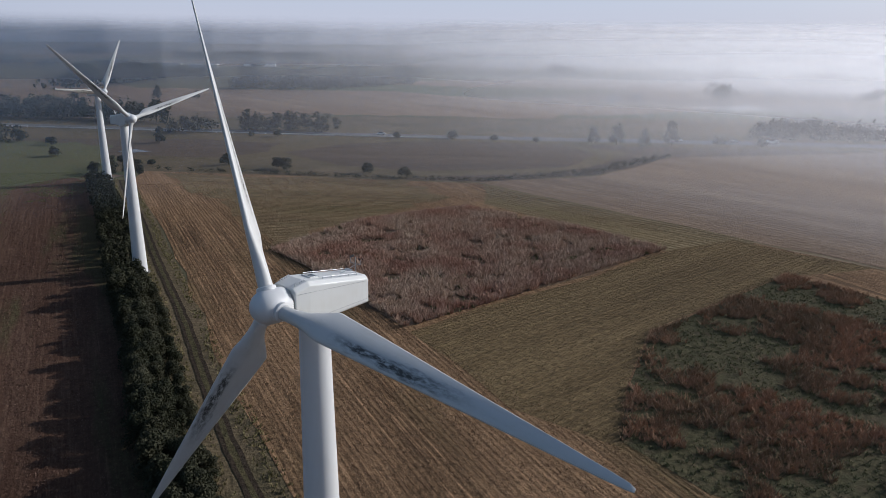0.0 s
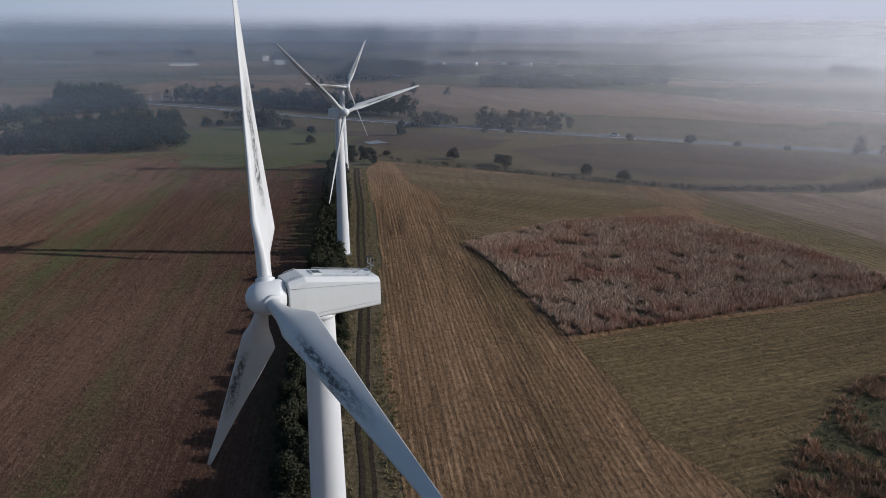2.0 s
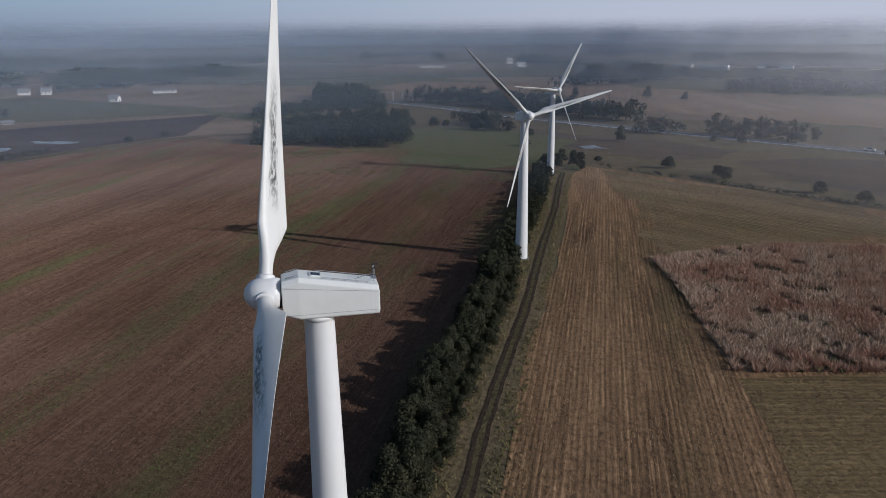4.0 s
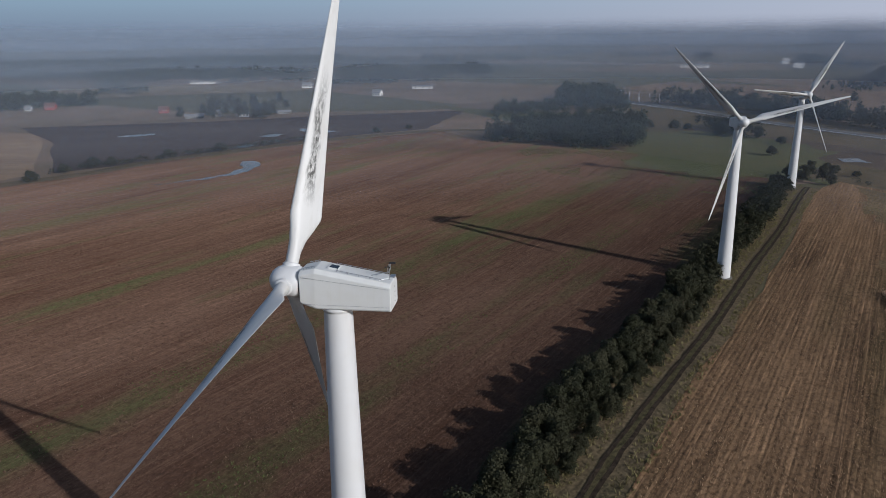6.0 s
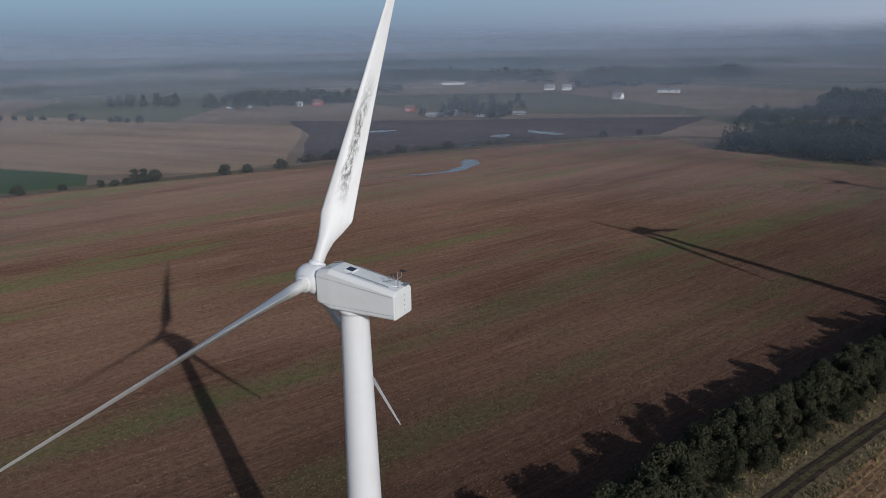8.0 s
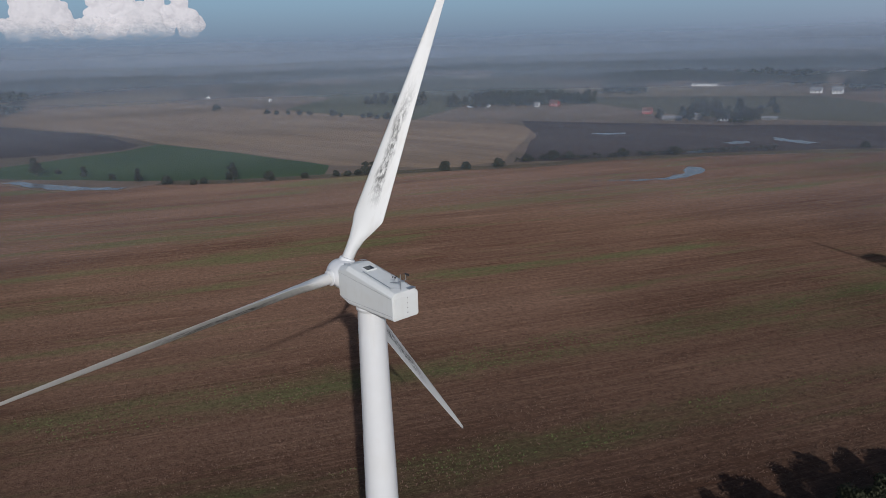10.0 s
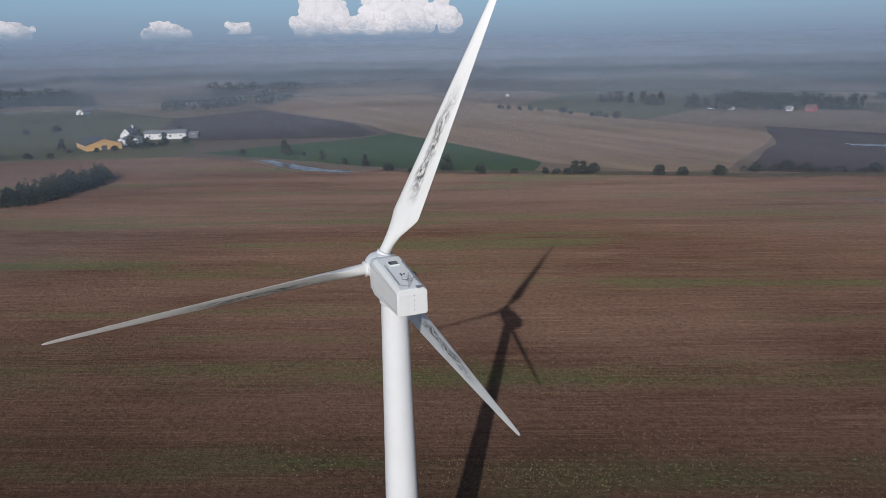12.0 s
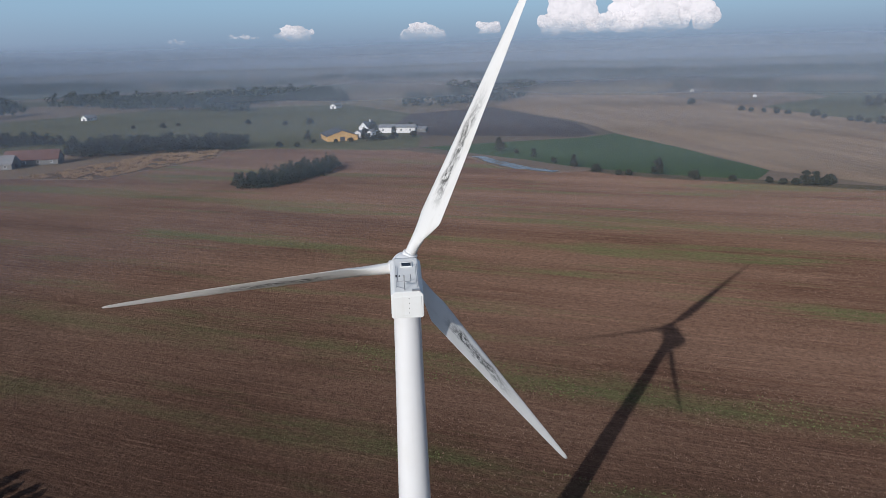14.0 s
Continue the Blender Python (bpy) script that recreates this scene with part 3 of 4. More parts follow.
def turbine(base, hub, heading, azimuth, label, door_yaw):
    top = thing("wind_turbine", pose(*base, 0, 0, 0), label, "wind turbine", "wind turbines")
    bm = bmesh.new()
    h = hub - 1.4
    prof = [(1.5, 0), (1.498, 0.15), (1.48, 0.6)]
    prof += [(1.5 - 0.66 * f, h * f) for f in (0.15, 0.33, 0.5, 0.66, 0.82)]
    prof += [(0.87, h - 0.9), (0.852, h - 0.35), (0.85, h - 0.25), (0.94, h - 0.2), (0.94, h + 0.02)]
    revolve(bm, prof, 56)
    tower = smooth(part("tower", bm, WHITE, top, "tapered white steel tube tower"))
    bm = bmesh.new()
    revolve(bm, [(1.95, -0.3), (1.95, 0.18), (1.85, 0.25), (1.4, 0.25)], 40)
    part("foundation", bm, WALL_GREY, top, "round concrete foundation ring")
    bm = bmesh.new()
    box(bm, (0.85, 0.14, 2.0), (0, -1.47, 1.75))
    bmesh.ops.bevel(bm, geom=bm.edges[:], offset=0.04, segments=2, affect="EDGES")
    door = part("door", bm, SHELL, tower, "white steel tower door", pose(0, 0, 0, 0, 0, door_yaw))
    bm = bmesh.new()
    for k in range(4):
        box(bm, (1.0, 0.3, 0.05), (0, -2.75 + 0.3 * k, 0.22 + 0.18 * k))
    for x in (-0.5, 0.5):
        rod(bm, (x, -2.9, 0.1), (x, -1.6, 0.9), 0.03)
        rod(bm, (x, -2.75, 0.1), (x, -2.75, 1.2), 0.025)
        rod(bm, (x, -1.75, 0.7), (x, -1.75, 1.8), 0.025)
        rod(bm, (x, -2.75, 1.2), (x, -1.75, 1.8), 0.025)
    part("steps", bm, STEEL, top, "galvanised steps up to the door", pose(0, 0, 0, 0, 0, door_yaw))
    # housing
    turned = pose(0, 0, hub, 0, 0, heading)
    front = 2.0
    nac = smooth(part("nacelle", nacelle_mesh(), SHELL, top, "boxy off-white nacelle housing", turned @ pose(0, front, 0)), False)
    bm = bmesh.new()
    slope = -math.degrees(math.atan2(0.78, 4.45))
    at = lambda x, s, up=0.0: pose(x, -s, roof_z(s) + up, -slope if s > 0.95 else 12)
    box(bm, (0.66, 0.5, 0.05), at(0.05, 1.9, 0.03))
    part("roof_hatch", bm, GLASS_DARK, nac, "dark roof hatch")
    bm = bmesh.new()
    for v in ((0.38, 0, 0.08, 0.64), (-0.28, 0, 0.08, 0.64)):
        box(bm, (0.06, 0.6, 0.09), at(0.05 + v[0] - 0.05, 1.9, 0.03))
    for dy in (-0.29, 0.29):
        box(bm, (0.72, 0.05, 0.09), at(0.05, 1.9 + dy, 0.03))
    part("hatch_frame", bm, SHELL, nac)
    for x, a, b in ((-0.62, 2.2, 4.8), (0.62, 1.9, 4.9), (-0.6, 0.25, 0.9), (0.6, 0.25, 0.9)):
        bm = bmesh.new()
        p, q = Vector((x, -a, roof_z(a) + 0.1)), Vector((x, -b, roof_z(b) + 0.1))
        rod(bm, p, q, 0.018)
        for k in range(5):
            f = p.lerp(q, k / 4)
            rod(bm, f, f - Vector((0, 0, 0.12)), 0.016)
        part("grab_rail", bm, STEEL, nac, "thin steel roof rail")
    bm = bmesh.new()
    m = Vector((-0.15, -5.2, roof_z(5.2)))
    rod(bm, m - Vector((0, 0, 0.05)), m + Vector((0, 0, 0.95)), 0.028)
    rod(bm, m + Vector((-0.4, 0, 0.55)), m + Vector((0.4, 0, 0.55)), 0.022)
    for x in (-0.4, 0.4):
        rod(bm, m + Vector((x, 0, 0.55)), m + Vector((x, 0, 0.85)), 0.018)
    rod(bm, m + Vector((0, 0.0, 0.5)), m + Vector((0.1, 1.1, 0.2)), 0.018)
    rod(bm, m + Vector((0, 0.0, 0.1)), m + Vector((-0.45, 0.5, 0.1)), 0.018)
    mast = part("sensor_mast", bm, STEEL, nac, "steel wind sensor mast")
    bm = bmesh.new()
    for k in range(3):
        a = 2 * math.pi * k / 3
        c = m + Vector((-0.4 + 0.13 * math.cos(a), 0.13 * math.sin(a), 0.9))
        rod(bm, m + Vector((-0.4, 0, 0.9)), c, 0.01, n=6)
        bmesh.ops.create_icosphere(bm, subdivisions=1, radius=0.055, matrix=Matrix.Translation(c))
    part("anemometer", bm, DARK, nac, "black cup anemometer")
    bm = bmesh.new()
    box(bm, (0.02, 0.36, 0.12), m + Vector((0.4, -0.12, 0.9)))
    rod(bm, m + Vector((0.4, 0.22, 0.9)), m + Vector((0.4, -0.1, 0.9)), 0.012)
    part("wind_vane", bm, DARK, nac, "black wind vane")
    bm = bmesh.new()
    box(bm, (1.7, 0.03, 1.2), (0, -5.42, -0.62))
    bmesh.ops.bevel(bm, geom=bm.edges[:], offset=0.012, segments=1, affect="EDGES")
    panel = part("rear_panel", bm, SHELL, nac, "flat rear service panel")
    for k in range(4):
        bm = bmesh.new()
        rod(bm, (0.1, -5.43, -0.15 - 0.3 * k), (0.1, -5.455, -0.15 - 0.3 * k), 0.028)
        part("bolt", bm, DARK, panel)
    bm = bmesh.new()
    box(bm, (0.5, 0.3, 0.07), (0.55, -5.25, roof_z(5.25) + 0.01))
    part("rear_vent", bm, STEEL, nac, "grey vent grille")
    for side in (-1, 1):
        for z0, z1 in ((0.55, -0.02), (-1.08, -1.1)):
            bm = bmesh.new()
            rod(bm, (side * 0.985, -0.15, z0), (side * 0.978, -5.3, z1), 0.012, n=6)
            part("seam", bm, STEEL, nac, "panel seam")
    # rotor
    tilt = 5.5
    hubm = turned @ pose(0, front + 0.92, 0.0, tilt)
    bm = bmesh.new()
    revolve(bm, [(0.80, -0.84), (0.9, -0.8), (0.95, -0.35), (0.95, 0.1), (0.9, 0.42), (0.76, 0.72), (0.55, 0.95), (0.28, 1.1), (0.06, 1.15)], 48, "y")
    spin = smooth(part("spinner", bm, WHITE, top, "rounded white rotor spinner", hubm))
    bm = bmesh.new()
    revolve(bm, [(0.78, -1.0), (0.78, -0.8)], 40, "y")
    part("seal", bm, DARK, spin, "dark gap behind the spinner")
    for k in range(3):
        turn = pose(0, 0, 0, 0, azimuth + 120 * k, 0)
        part("blade", BLADE_MESH, BLADE, spin, "long white blade with black streaks", turn)
        bm = bmesh.new()
        revolve(bm, [(0.47, 0.75), (0.52, 0.8), (0.52, 1.02), (0.44, 1.06)], 36)
        smooth(part("blade_collar", bm, WHITE, spin, "", turn), False)
    return top


turbine((-5.46, 38.32, 0), 36.7, 143.5, 24.3, "white wind turbine with stained blades beside the hedge", 160)
turbine((-67.0, 147.6, 0), 33.5, 236.6, 44.2, "white wind turbine with dark-streaked blades on the track", -10)
turbine((-119.9, 242.0, 0), 31.3, 255.2, 323.7, "white wind turbine at the end of the hedge", -20)


# ---- foliage ----
def leaf_cards(rng, lobes, count, size):
    """Small leaf clumps over a set of lobes (x, y, z, rx, ry, rz): corners and faces of single quads."""
    lobes = np.array(lobes)
    pick = rng.choice(len(lobes), count, p=(w := lobes[:, 3] * lobes[:, 5]) / w.sum())
    d = rng.normal(size=(count, 3))
    d /= np.linalg.norm(d, axis=1)[:, None]
    d[:, 2] = np.where(d[:, 2] < -0.55, -d[:, 2], d[:, 2])
    c = lobes[pick, :3] + d * lobes[pick, 3:] * rng.uniform(0.72, 1.08, (count, 1))
    nrm = d + rng.normal(scale=0.38, size=(count, 3))
    nrm /= np.linalg.norm(nrm, axis=1)[:, None]
    u = np.cross(nrm, rng.normal(size=(count, 3)))
    u /= np.linalg.norm(u, axis=1)[:, None]
    v = np.cross(nrm, u)
    s = size * rng.uniform(0.5, 1.25, (count, 1))
    k = rng.uniform(0.55, 1.0, (count, 1))
    q = np.stack([c - u * s * 0.5, c + v * s * k * 0.5 + nrm * s * 0.12, c + u * s * 0.5, c - v * s * k * 0.5 - nrm * s * 0.1], 1)
    return q.reshape(-1, 3)


def cards_mesh(name, quads, mat):
    me = bpy.data.meshes.new(name)
    n = len(quads) // 4
    me.vertices.add(4 * n)
    me.vertices.foreach_set("co", quads.astype(np.float32).ravel())
    me.loops.add(4 * n)
    me.loops.foreach_set("vertex_index", np.arange(4 * n, dtype=np.int32))
    me.polygons.add(n)
    me.polygons.foreach_set("loop_start", np.arange(0, 4 * n, 4, dtype=np.int32))
    me.update(calc_edges=True)
    me.materials.append(mat)
    return me


def crown_lobes(rng, height, width, low, conifer=False, n=11):
    out = []
    if conifer:
        for k in range(9):
            f = k / 8
            r = width / 2 * (1 - f) + 0.25
            out.append((rng.normal() * 0.15, rng.normal() * 0.15, low + (height - low) * f * 0.95, r, r, (height - low) * 0.11))
        return out
    for k in range(n):
        a, f = rng.uniform(0, 2 * math.pi), rng.uniform(0, 1)
        r = width * (rng.uniform(0.11, 0.24) if n > 11 else rng.uniform(0.2, 0.3))
        reach = (width / 2 - r * 0.8) * math.sqrt(rng.uniform(0, 1)) * (1.1 - 0.6 * f)
        out.append((reach * math.cos(a), reach * math.sin(a), low + r * 0.7 + (height - low - r * 1.6) * f, r, r, r * rng.uniform(0.75, 1.1)))
    return out


def tree(name, seed, height, width, low, cards, size, mat, label, category, conifer=False):
    rng = np.random.default_rng(seed)
    top = thing(name, pose(0, 0, 0), label, category)
    lobes = crown_lobes(rng, height, width, low, conifer, 22)
    bm = bmesh.new()
    lean = Vector((rng.normal() * 0.2, rng.normal() * 0.2, max(low + 0.4, height * 0.45)))
    rod(bm, (0, 0, -0.15), lean, height * 0.022 + 0.05, height * 0.012 + 0.03, 8)
    for lobe in lobes[:6]:
        rod(bm, lean * rng.uniform(0.5, 0.95), lobe[:3], height * 0.009 + 0.02, 0.02, 5)
    part("trunk", bm, BARK, top, "brown trunk with bare limbs")
    part("crown", cards_mesh("crown", leaf_cards(rng, lobes, cards, size), mat), mat, top)
    return top


SHRUBS = [tree("shrub", 20 + k, 4.6 + 0.35 * k, 4.6 + 0.3 * (k % 3), 0.2, 3600, 0.27, LEAF, "dense dark green willow shrub in the hedge", "shrub") for k in range(5)]
BUSHES = [tree("bush", 40 + k, 3.2 + 0.6 * k, 5.0 + 0.6 * k, 0.05, 1500, 0.5, LEAF, "dark rounded bush at a field edge", "bush") for k in range(3)]
TREES = [tree("tree", 50 + k, 9 + k, 7.5 + k, 0.4, 2600, 0.62, LEAF, "dark green broadleaf tree at a field edge", "tree") for k in range(3)]
used = set()


def plant(kinds, x, y, scale, rng, group, label=""):
    src = kinds[rng.randrange(len(kinds))]
    m = pose(x, y, 0, 0, 0, rng.uniform(0, 360))
    if src.name in used:
        ob = copy_thing(src, m)
    else:
        used.add(src.name)
        ob = src
        ob.matrix_basis = m
    z = scale * rng.uniform(0.85, 1.15)
    ob.scale = (scale, scale, z)
    return tagged(ob, label, group=group)


def along(line, d):
    for (x0, y0), (x1, y1) in zip(line, line[1:]):
        k = math.hypot(x1 - x0, y1 - y0)
        if d <= k:
            f = d / k
            return x0 + (x1 - x0) * f, y0 + (y1 - y0) * f, (y1 - y0) / k, (x0 - x1) / k
        d -= k
    return None


rng = random.Random(5)
BASES = ((-5.46, 38.32), (-67.0, 147.6), (-119.9, 242.0))
for row, off in enumerate((4.4, 6.6, 9.0)):
    d = 4.0 + row
    while (p := along(TRACK, d)) is not None:
        x, y, nx, ny = p
        o = off + rng.uniform(-0.9, 0.9)
        x, y = x - nx * o, y - ny * o
        gap = min(math.hypot(x - bx - 2, y - by + 2) for bx, by in BASES)
        if gap > (4.2 if row == 0 else 3.4) and (y > 25 or row > 0) and y < 138:
            size = (rng.uniform(0.4, 0.75), rng.uniform(0.6, 1.1), rng.choice((rng.uniform(0.75, 0.95), rng.uniform(0.9, 1.2))))[row]
            plant(SHRUBS, x, y, size * (0.6 if y < 25 else 1), rng, "hedge shrubs")
        d += rng.uniform(1.7, 3.3) if row < 2 else rng.uniform(1.4, 2.4)
for x, y in ((-122, 262), (-126, 257), (-116, 258), (-131, 268), (-133, 259)):
    plant(SHRUBS, x, y, rng.uniform(0.9, 1.3), rng, "hedge shrubs")

for kinds, spots, lo, hi in (
        (TREES, ((-142, 338), (68, 358), (78, 355), (92, 353), (106, 356), (-226, 327), (-220, 330), (-215, 330), (-96, -364)), 0.8, 1.15),
        (BUSHES, ((-265, 319), (-256, 329), (-251, 332), (-192, 334), (-187, 327), (-169, 295), (-128, 280), (-134, 284), (-120, 280), (-91, 283), (-70, 276), (-65, 274), (-32, 270), (-18, 262), (-262, -7), (-266, 3), (-272, 16), (-260, -33), (-286, 27), (-293, 38), (-297, 46), (-305, 69), (-308, 92), (-337, 205), (-330, 180), (-206, 335), (-105, 366), (-92, 367)), 0.8, 1.25),
        (BUSHES, ((-30, 366), (-2, 364), (20, 363), (40, 362), (130, 357), (150, 355), (-163, -511), (-179, -496), (-194, -499), (-236, -464), (-253, -432), (-264, -417)), 0.8, 1.4),
        (TREES, ((-604, -66), (-601, -58), (-598, -51), (-599, -37), (-456, 119), (-453, 136), (-457, 160), (-480, 103), (-484, 118), (-490, 126), (-486, 135), (-478, 142), (-500, 150), (-505, 160), (-500, 172), (-510, 184), (-545, 190), (-300, 560), (-240, 570), (-210, 575)), 0.75, 1.1),
        (TREES, ((-231, -130), (-234, -89), (-253, -36), (-252, -39), (-243, -189), (-242, -164)), 0.5, 0.8),
        (BUSHES, ((-239, -215), (-248, -182), (-234, -145), (-226, -116), (-226, -103), (-228, -100), (-237, -75), (-244, -61), (-248, -49), (-249, -45), (-250, -42), (-255, -32)), 0.6, 1.0),
        (TREES, ((-633, -152), (-632, -144), (-631, -134), (-629, -123), (-627, -110), (-619, -100), (-618, -93), (-601, -61), (-580, -38), (-579, -31)), 1.0, 1.35),
        (BUSHES, ((-547, -214), (-540, -203), (-539, -193), (-533, -180), (-532, -171), (-520, -145), (-514, -137), (-503, -117), (-502, -110), (-497, -103), (-492, -93), (-582, -280)), 0.9, 1.4),
        (BUSHES, ((-205, -312), (-213, -300), (-222, -297), (-180, -308), (-187, -300), (-236, -293), (-241, -290), (-246, -288), (-262, -285)), 0.7, 1.1),
        (TREES, ((-232, -294), (-238, -288), (-247, -284), (-262, -330), (-290, -325), (-205, -320)), 0.6, 0.9)):
    for x, y in spots:
        plant(kinds, x + rng.uniform(-1, 1), y + rng.uniform(-1, 1), rng.uniform(lo, hi), rng, "field trees")


def forest(name, poly, spacing, height, cards, size, mat, label, seed, conifer=0.3):
    """A far wood: many crowns with an uneven top, as one mass."""
    g = np.random.default_rng(seed)
    xs, ys = [p[0] for p in poly], [p[1] for p in poly]
    quads = []
    x = min(xs)
    while x < max(xs):
        y = min(ys)
        while y < max(ys):
            px, py = x + g.uniform(-0.45, 0.45) * spacing, y + g.uniform(-0.45, 0.45) * spacing
            if inside(px, py, poly):
                h = height * g.uniform(0.7, 1.15)
                lobes = np.array(crown_lobes(g, h, spacing * 1.5, h * 0.05, g.uniform() < conifer, 6))
                lobes[:, 0] += px
                lobes[:, 1] += py
                quads.append(leaf_cards(g, lobes, cards, size))
            y += spacing
        x += spacing
    return tagged(new(name, cards_mesh(name, np.concatenate(quads), mat)), label, "wood", kind="stuff")


for y0, y1 in ((134, 196), (190, 250)):
    far = [p for p in finer(TRACK, 6) if y0 < p[1] < y1]
    strip_of = [(x - 0.877 * o, y - 0.48 * o) for o, line in ((3.6, far), (11.0, far[::-1])) for x, y in line]
    forest("hedge", strip_of, 1.9, 4.7, 230, 0.4, LEAF, "dark green willow hedge beside the farm track", y0, 0)
forest("wood", [(-277, 212), (-262, 221), (-207, 250), (-213, 262), (-258, 308), (-292, 316), (-300, 255)], 5.2, 12, 330, 0.8, NEEDLE, "dense dark wood at the field corner", 3, 0.4)
forest("grove", [(-100, -205), (-104, -190), (-124, -190), (-158, -208), (-165, -226), (-130, -215)], 3.4, 6.2, 150, 0.8, NEEDLE, "dark conifer grove in the brown field", 4, 0.75)
forest("tree_belt", [(-390, 432), (-345, 436), (-262, 428), (-170, 405), (-165, 420), (-260, 455), (-350, 462)], 5.5, 13, 150, 1.25, NEEDLE, "dark belt of trees behind the highway", 5)
forest("tree_belt", [(-262, 352), (-212, 330), (-205, 338), (-250, 372)], 6, 8, 90, 1.3, LEAF, "dark belt of trees before the highway", 6, 0.1)
forest("thicket", [(-154, 372), (-132, 370), (-130, 388), (-150, 392)], 5, 8, 100, 1.3, LEAF, "dark thicket beside the highway", 17, 0.2)
forest("thicket", [(-118, 386), (-64, 384), (-66, 396), (-118, 400)], 4, 10, 130, 1.1, LEAF, "dark thicket beside the highway", 7, 0.2)
forest("far_wood", [(-216, 676), (-116, 697), (-47, 798), (-60, 830), (-140, 760), (-220, 720)], 8, 13, 70, 2.0, NEEDLE, "far dark wood in the mist", 8)
forest("misty_wood", [(150, 376), (290, 372), (380, 400), (340, 470), (200, 440)], 7, 11, 110, 1.4, LEAF, "misty wood beyond the highway", 9, 0.2)
forest("farm_wood", [(-600, -30), (-590, 12), (-612, 22), (-606, 60), (-640, 64), (-690, -60)], 7, 12.5, 100, 1.6, NEEDLE, "dark wood round a red house", 10)
forest("farm_belt", [(-82, -383), (-97, -362), (-125, -350), (-160, -318), (-166, -326), (-132, -364), (-100, -382)], 4.6, 9.5, 130, 1.2, LEAF, "dark shelter belt of trees and shrubs", 11, 0.2)
forest("farm_belt", [(-49, -456), (-77, -438), (-92, -419), (-84, -468), (-55, -491)], 5, 8, 100, 1.2, LEAF, "dark trees behind the old barns", 23, 0.1)
forest("farm_belt", [(-77, -357), (-102, -347), (-133, -331), (-161, -310), (-172, -333), (-113, -388), (-85, -390)], 4.6, 8.5, 120, 1.1, LEAF, "dark shelter belt of trees and shrubs", 24, 0.15)
forest("far_wood", [(-752, 70), (-726, 109), (-760, 115), (-785, 75)], 8, 11, 70, 1.8, NEEDLE, "far dark wood in the mist", 12)
forest("ditch_scrub", [(-290, 24), (-330, 140), (-326, 142), (-284, 22)], 3.2, 2.6, 60, 0.6, LEAF, "low dark scrub along a ditch", 13, 0)
forest("ditch_scrub", [(-128, 271), (-71, 264), (-18, 256.5), (12, 256), (55, 274), (96, 320), (90, 322), (50, 280), (10, 260), (-18, 260), (-71, 267)], 2.4, 1.3, 40, 0.45, LEAF, "low dark scrub along a ditch", 14, 0)
forest("wood", [(-370, 331), (-352, 384), (-450, 453), (-486, 430)], 6, 13, 130, 1.3, NEEDLE, "dark wood behind the field corner", 22, 0.3)
forest("tree_belt", [(-370, 281), (-366, 330), (-392, 349), (-397, 300)], 5, 8, 110, 1.1, NEEDLE, "low dark belt of trees behind the wood", 25, 0.2)
forest("village_trees", [(-500, 123), (-502, 144), (-542, 154), (-543, 132)], 6, 11, 110, 1.1, LEAF, "dark round trees between farm sheds", 26, 0.2)
forest("village_trees", [(-443, 140), (-434, 151), (-462, 159), (-471, 148)], 6, 10, 110, 1.1, LEAF, "dark round trees between farm sheds", 27, 0.2)
for k, poly in enumerate((
        [(-1180, -97), (-1011, 159), (-938, 331), (-1130, 391), (-1240, 188), (-1380, -117)],
        [(-1654, -333), (-1490, 221), (-1294, 528), (-1602, 643), (-1911, 275), (-2210, -448)],
        [(-725, 323), (-726, 430), (-804, 488), (-815, 365)],
        [(-189, -874), (-299, -749), (-372, -728), (-459, -690), (-525, -794), (-340, -854), (-210, -967)],
        [(-433, -511), (-482, -470), (-575, -479), (-621, -522), (-531, -524), (-471, -560)],
        [(-150, -1474), (-398, -1195), (-460, -1382), (-187, -1794)])):
    forest("far_forest", poly, 17, 15, 36, 4.4, NEEDLE, "long blue-dark forest near the horizon", 80 + k, 0.4)
g = np.random.default_rng(21)
quads = []
for k in range(150):
    r, a = g.uniform(720, 2200), radians(g.uniform(-40, 185) + 90)
    cx, cy = r * math.cos(a), r * math.sin(a)
    turn, count, deep = g.uniform(0, math.pi), int(g.uniform(15, 45)), g.uniform(10, 40)
    for j in range(count):
        f, e = g.uniform(-0.5, 0.5) * count * 7, g.uniform(-0.5, 0.5) * deep
        h = g.uniform(9, 16)
        quads.append(leaf_cards(g, [(cx + f * math.cos(turn) - e * math.sin(turn), cy + f * math.sin(turn) + e * math.cos(turn), h * 0.5, h * 0.6, h * 0.6, h * 0.5)], 34, 4.0))
tagged(new("distant_woods", cards_mesh("distant_woods", np.concatenate(quads), NEEDLE)), "distant dark woods and shelter belts", "woods", kind="stuff")


# ---- low growth ----
def tufts(name, spots, tall, wide, blades, mat, label, seed):
    """Upright tufts of stalks at the given places."""
    g = np.random.default_rng(seed)
    p = np.repeat(np.array(spots), blades, axis=0)
    n = len(p)
    a = g.uniform(0, 2 * np.pi, n)
    h = tall * g.uniform(0.5, 1.2, n)
    w = wide * g.uniform(0.5, 1.2, n)
    root = np.stack([p[:, 0] + g.normal(scale=wide * 0.9, size=n), p[:, 1] + g.normal(scale=wide * 0.9, size=n), np.full(n, 0.05)], 1)
    side = np.stack([np.cos(a), np.sin(a), np.zeros(n)], 1) * w[:, None] * 0.5
    lean = g.normal(scale=0.48, size=(n, 2)) * h[:, None]
    tip = root + np.stack([lean[:, 0], lean[:, 1], h], 1)
    q = np.stack([root - side, root + side, tip + side * 0.45, tip - side * 0.45], 1)
    return tagged(new(name, cards_mesh(name, q.reshape(-1, 3), mat)), label, "vegetation", kind="stuff")


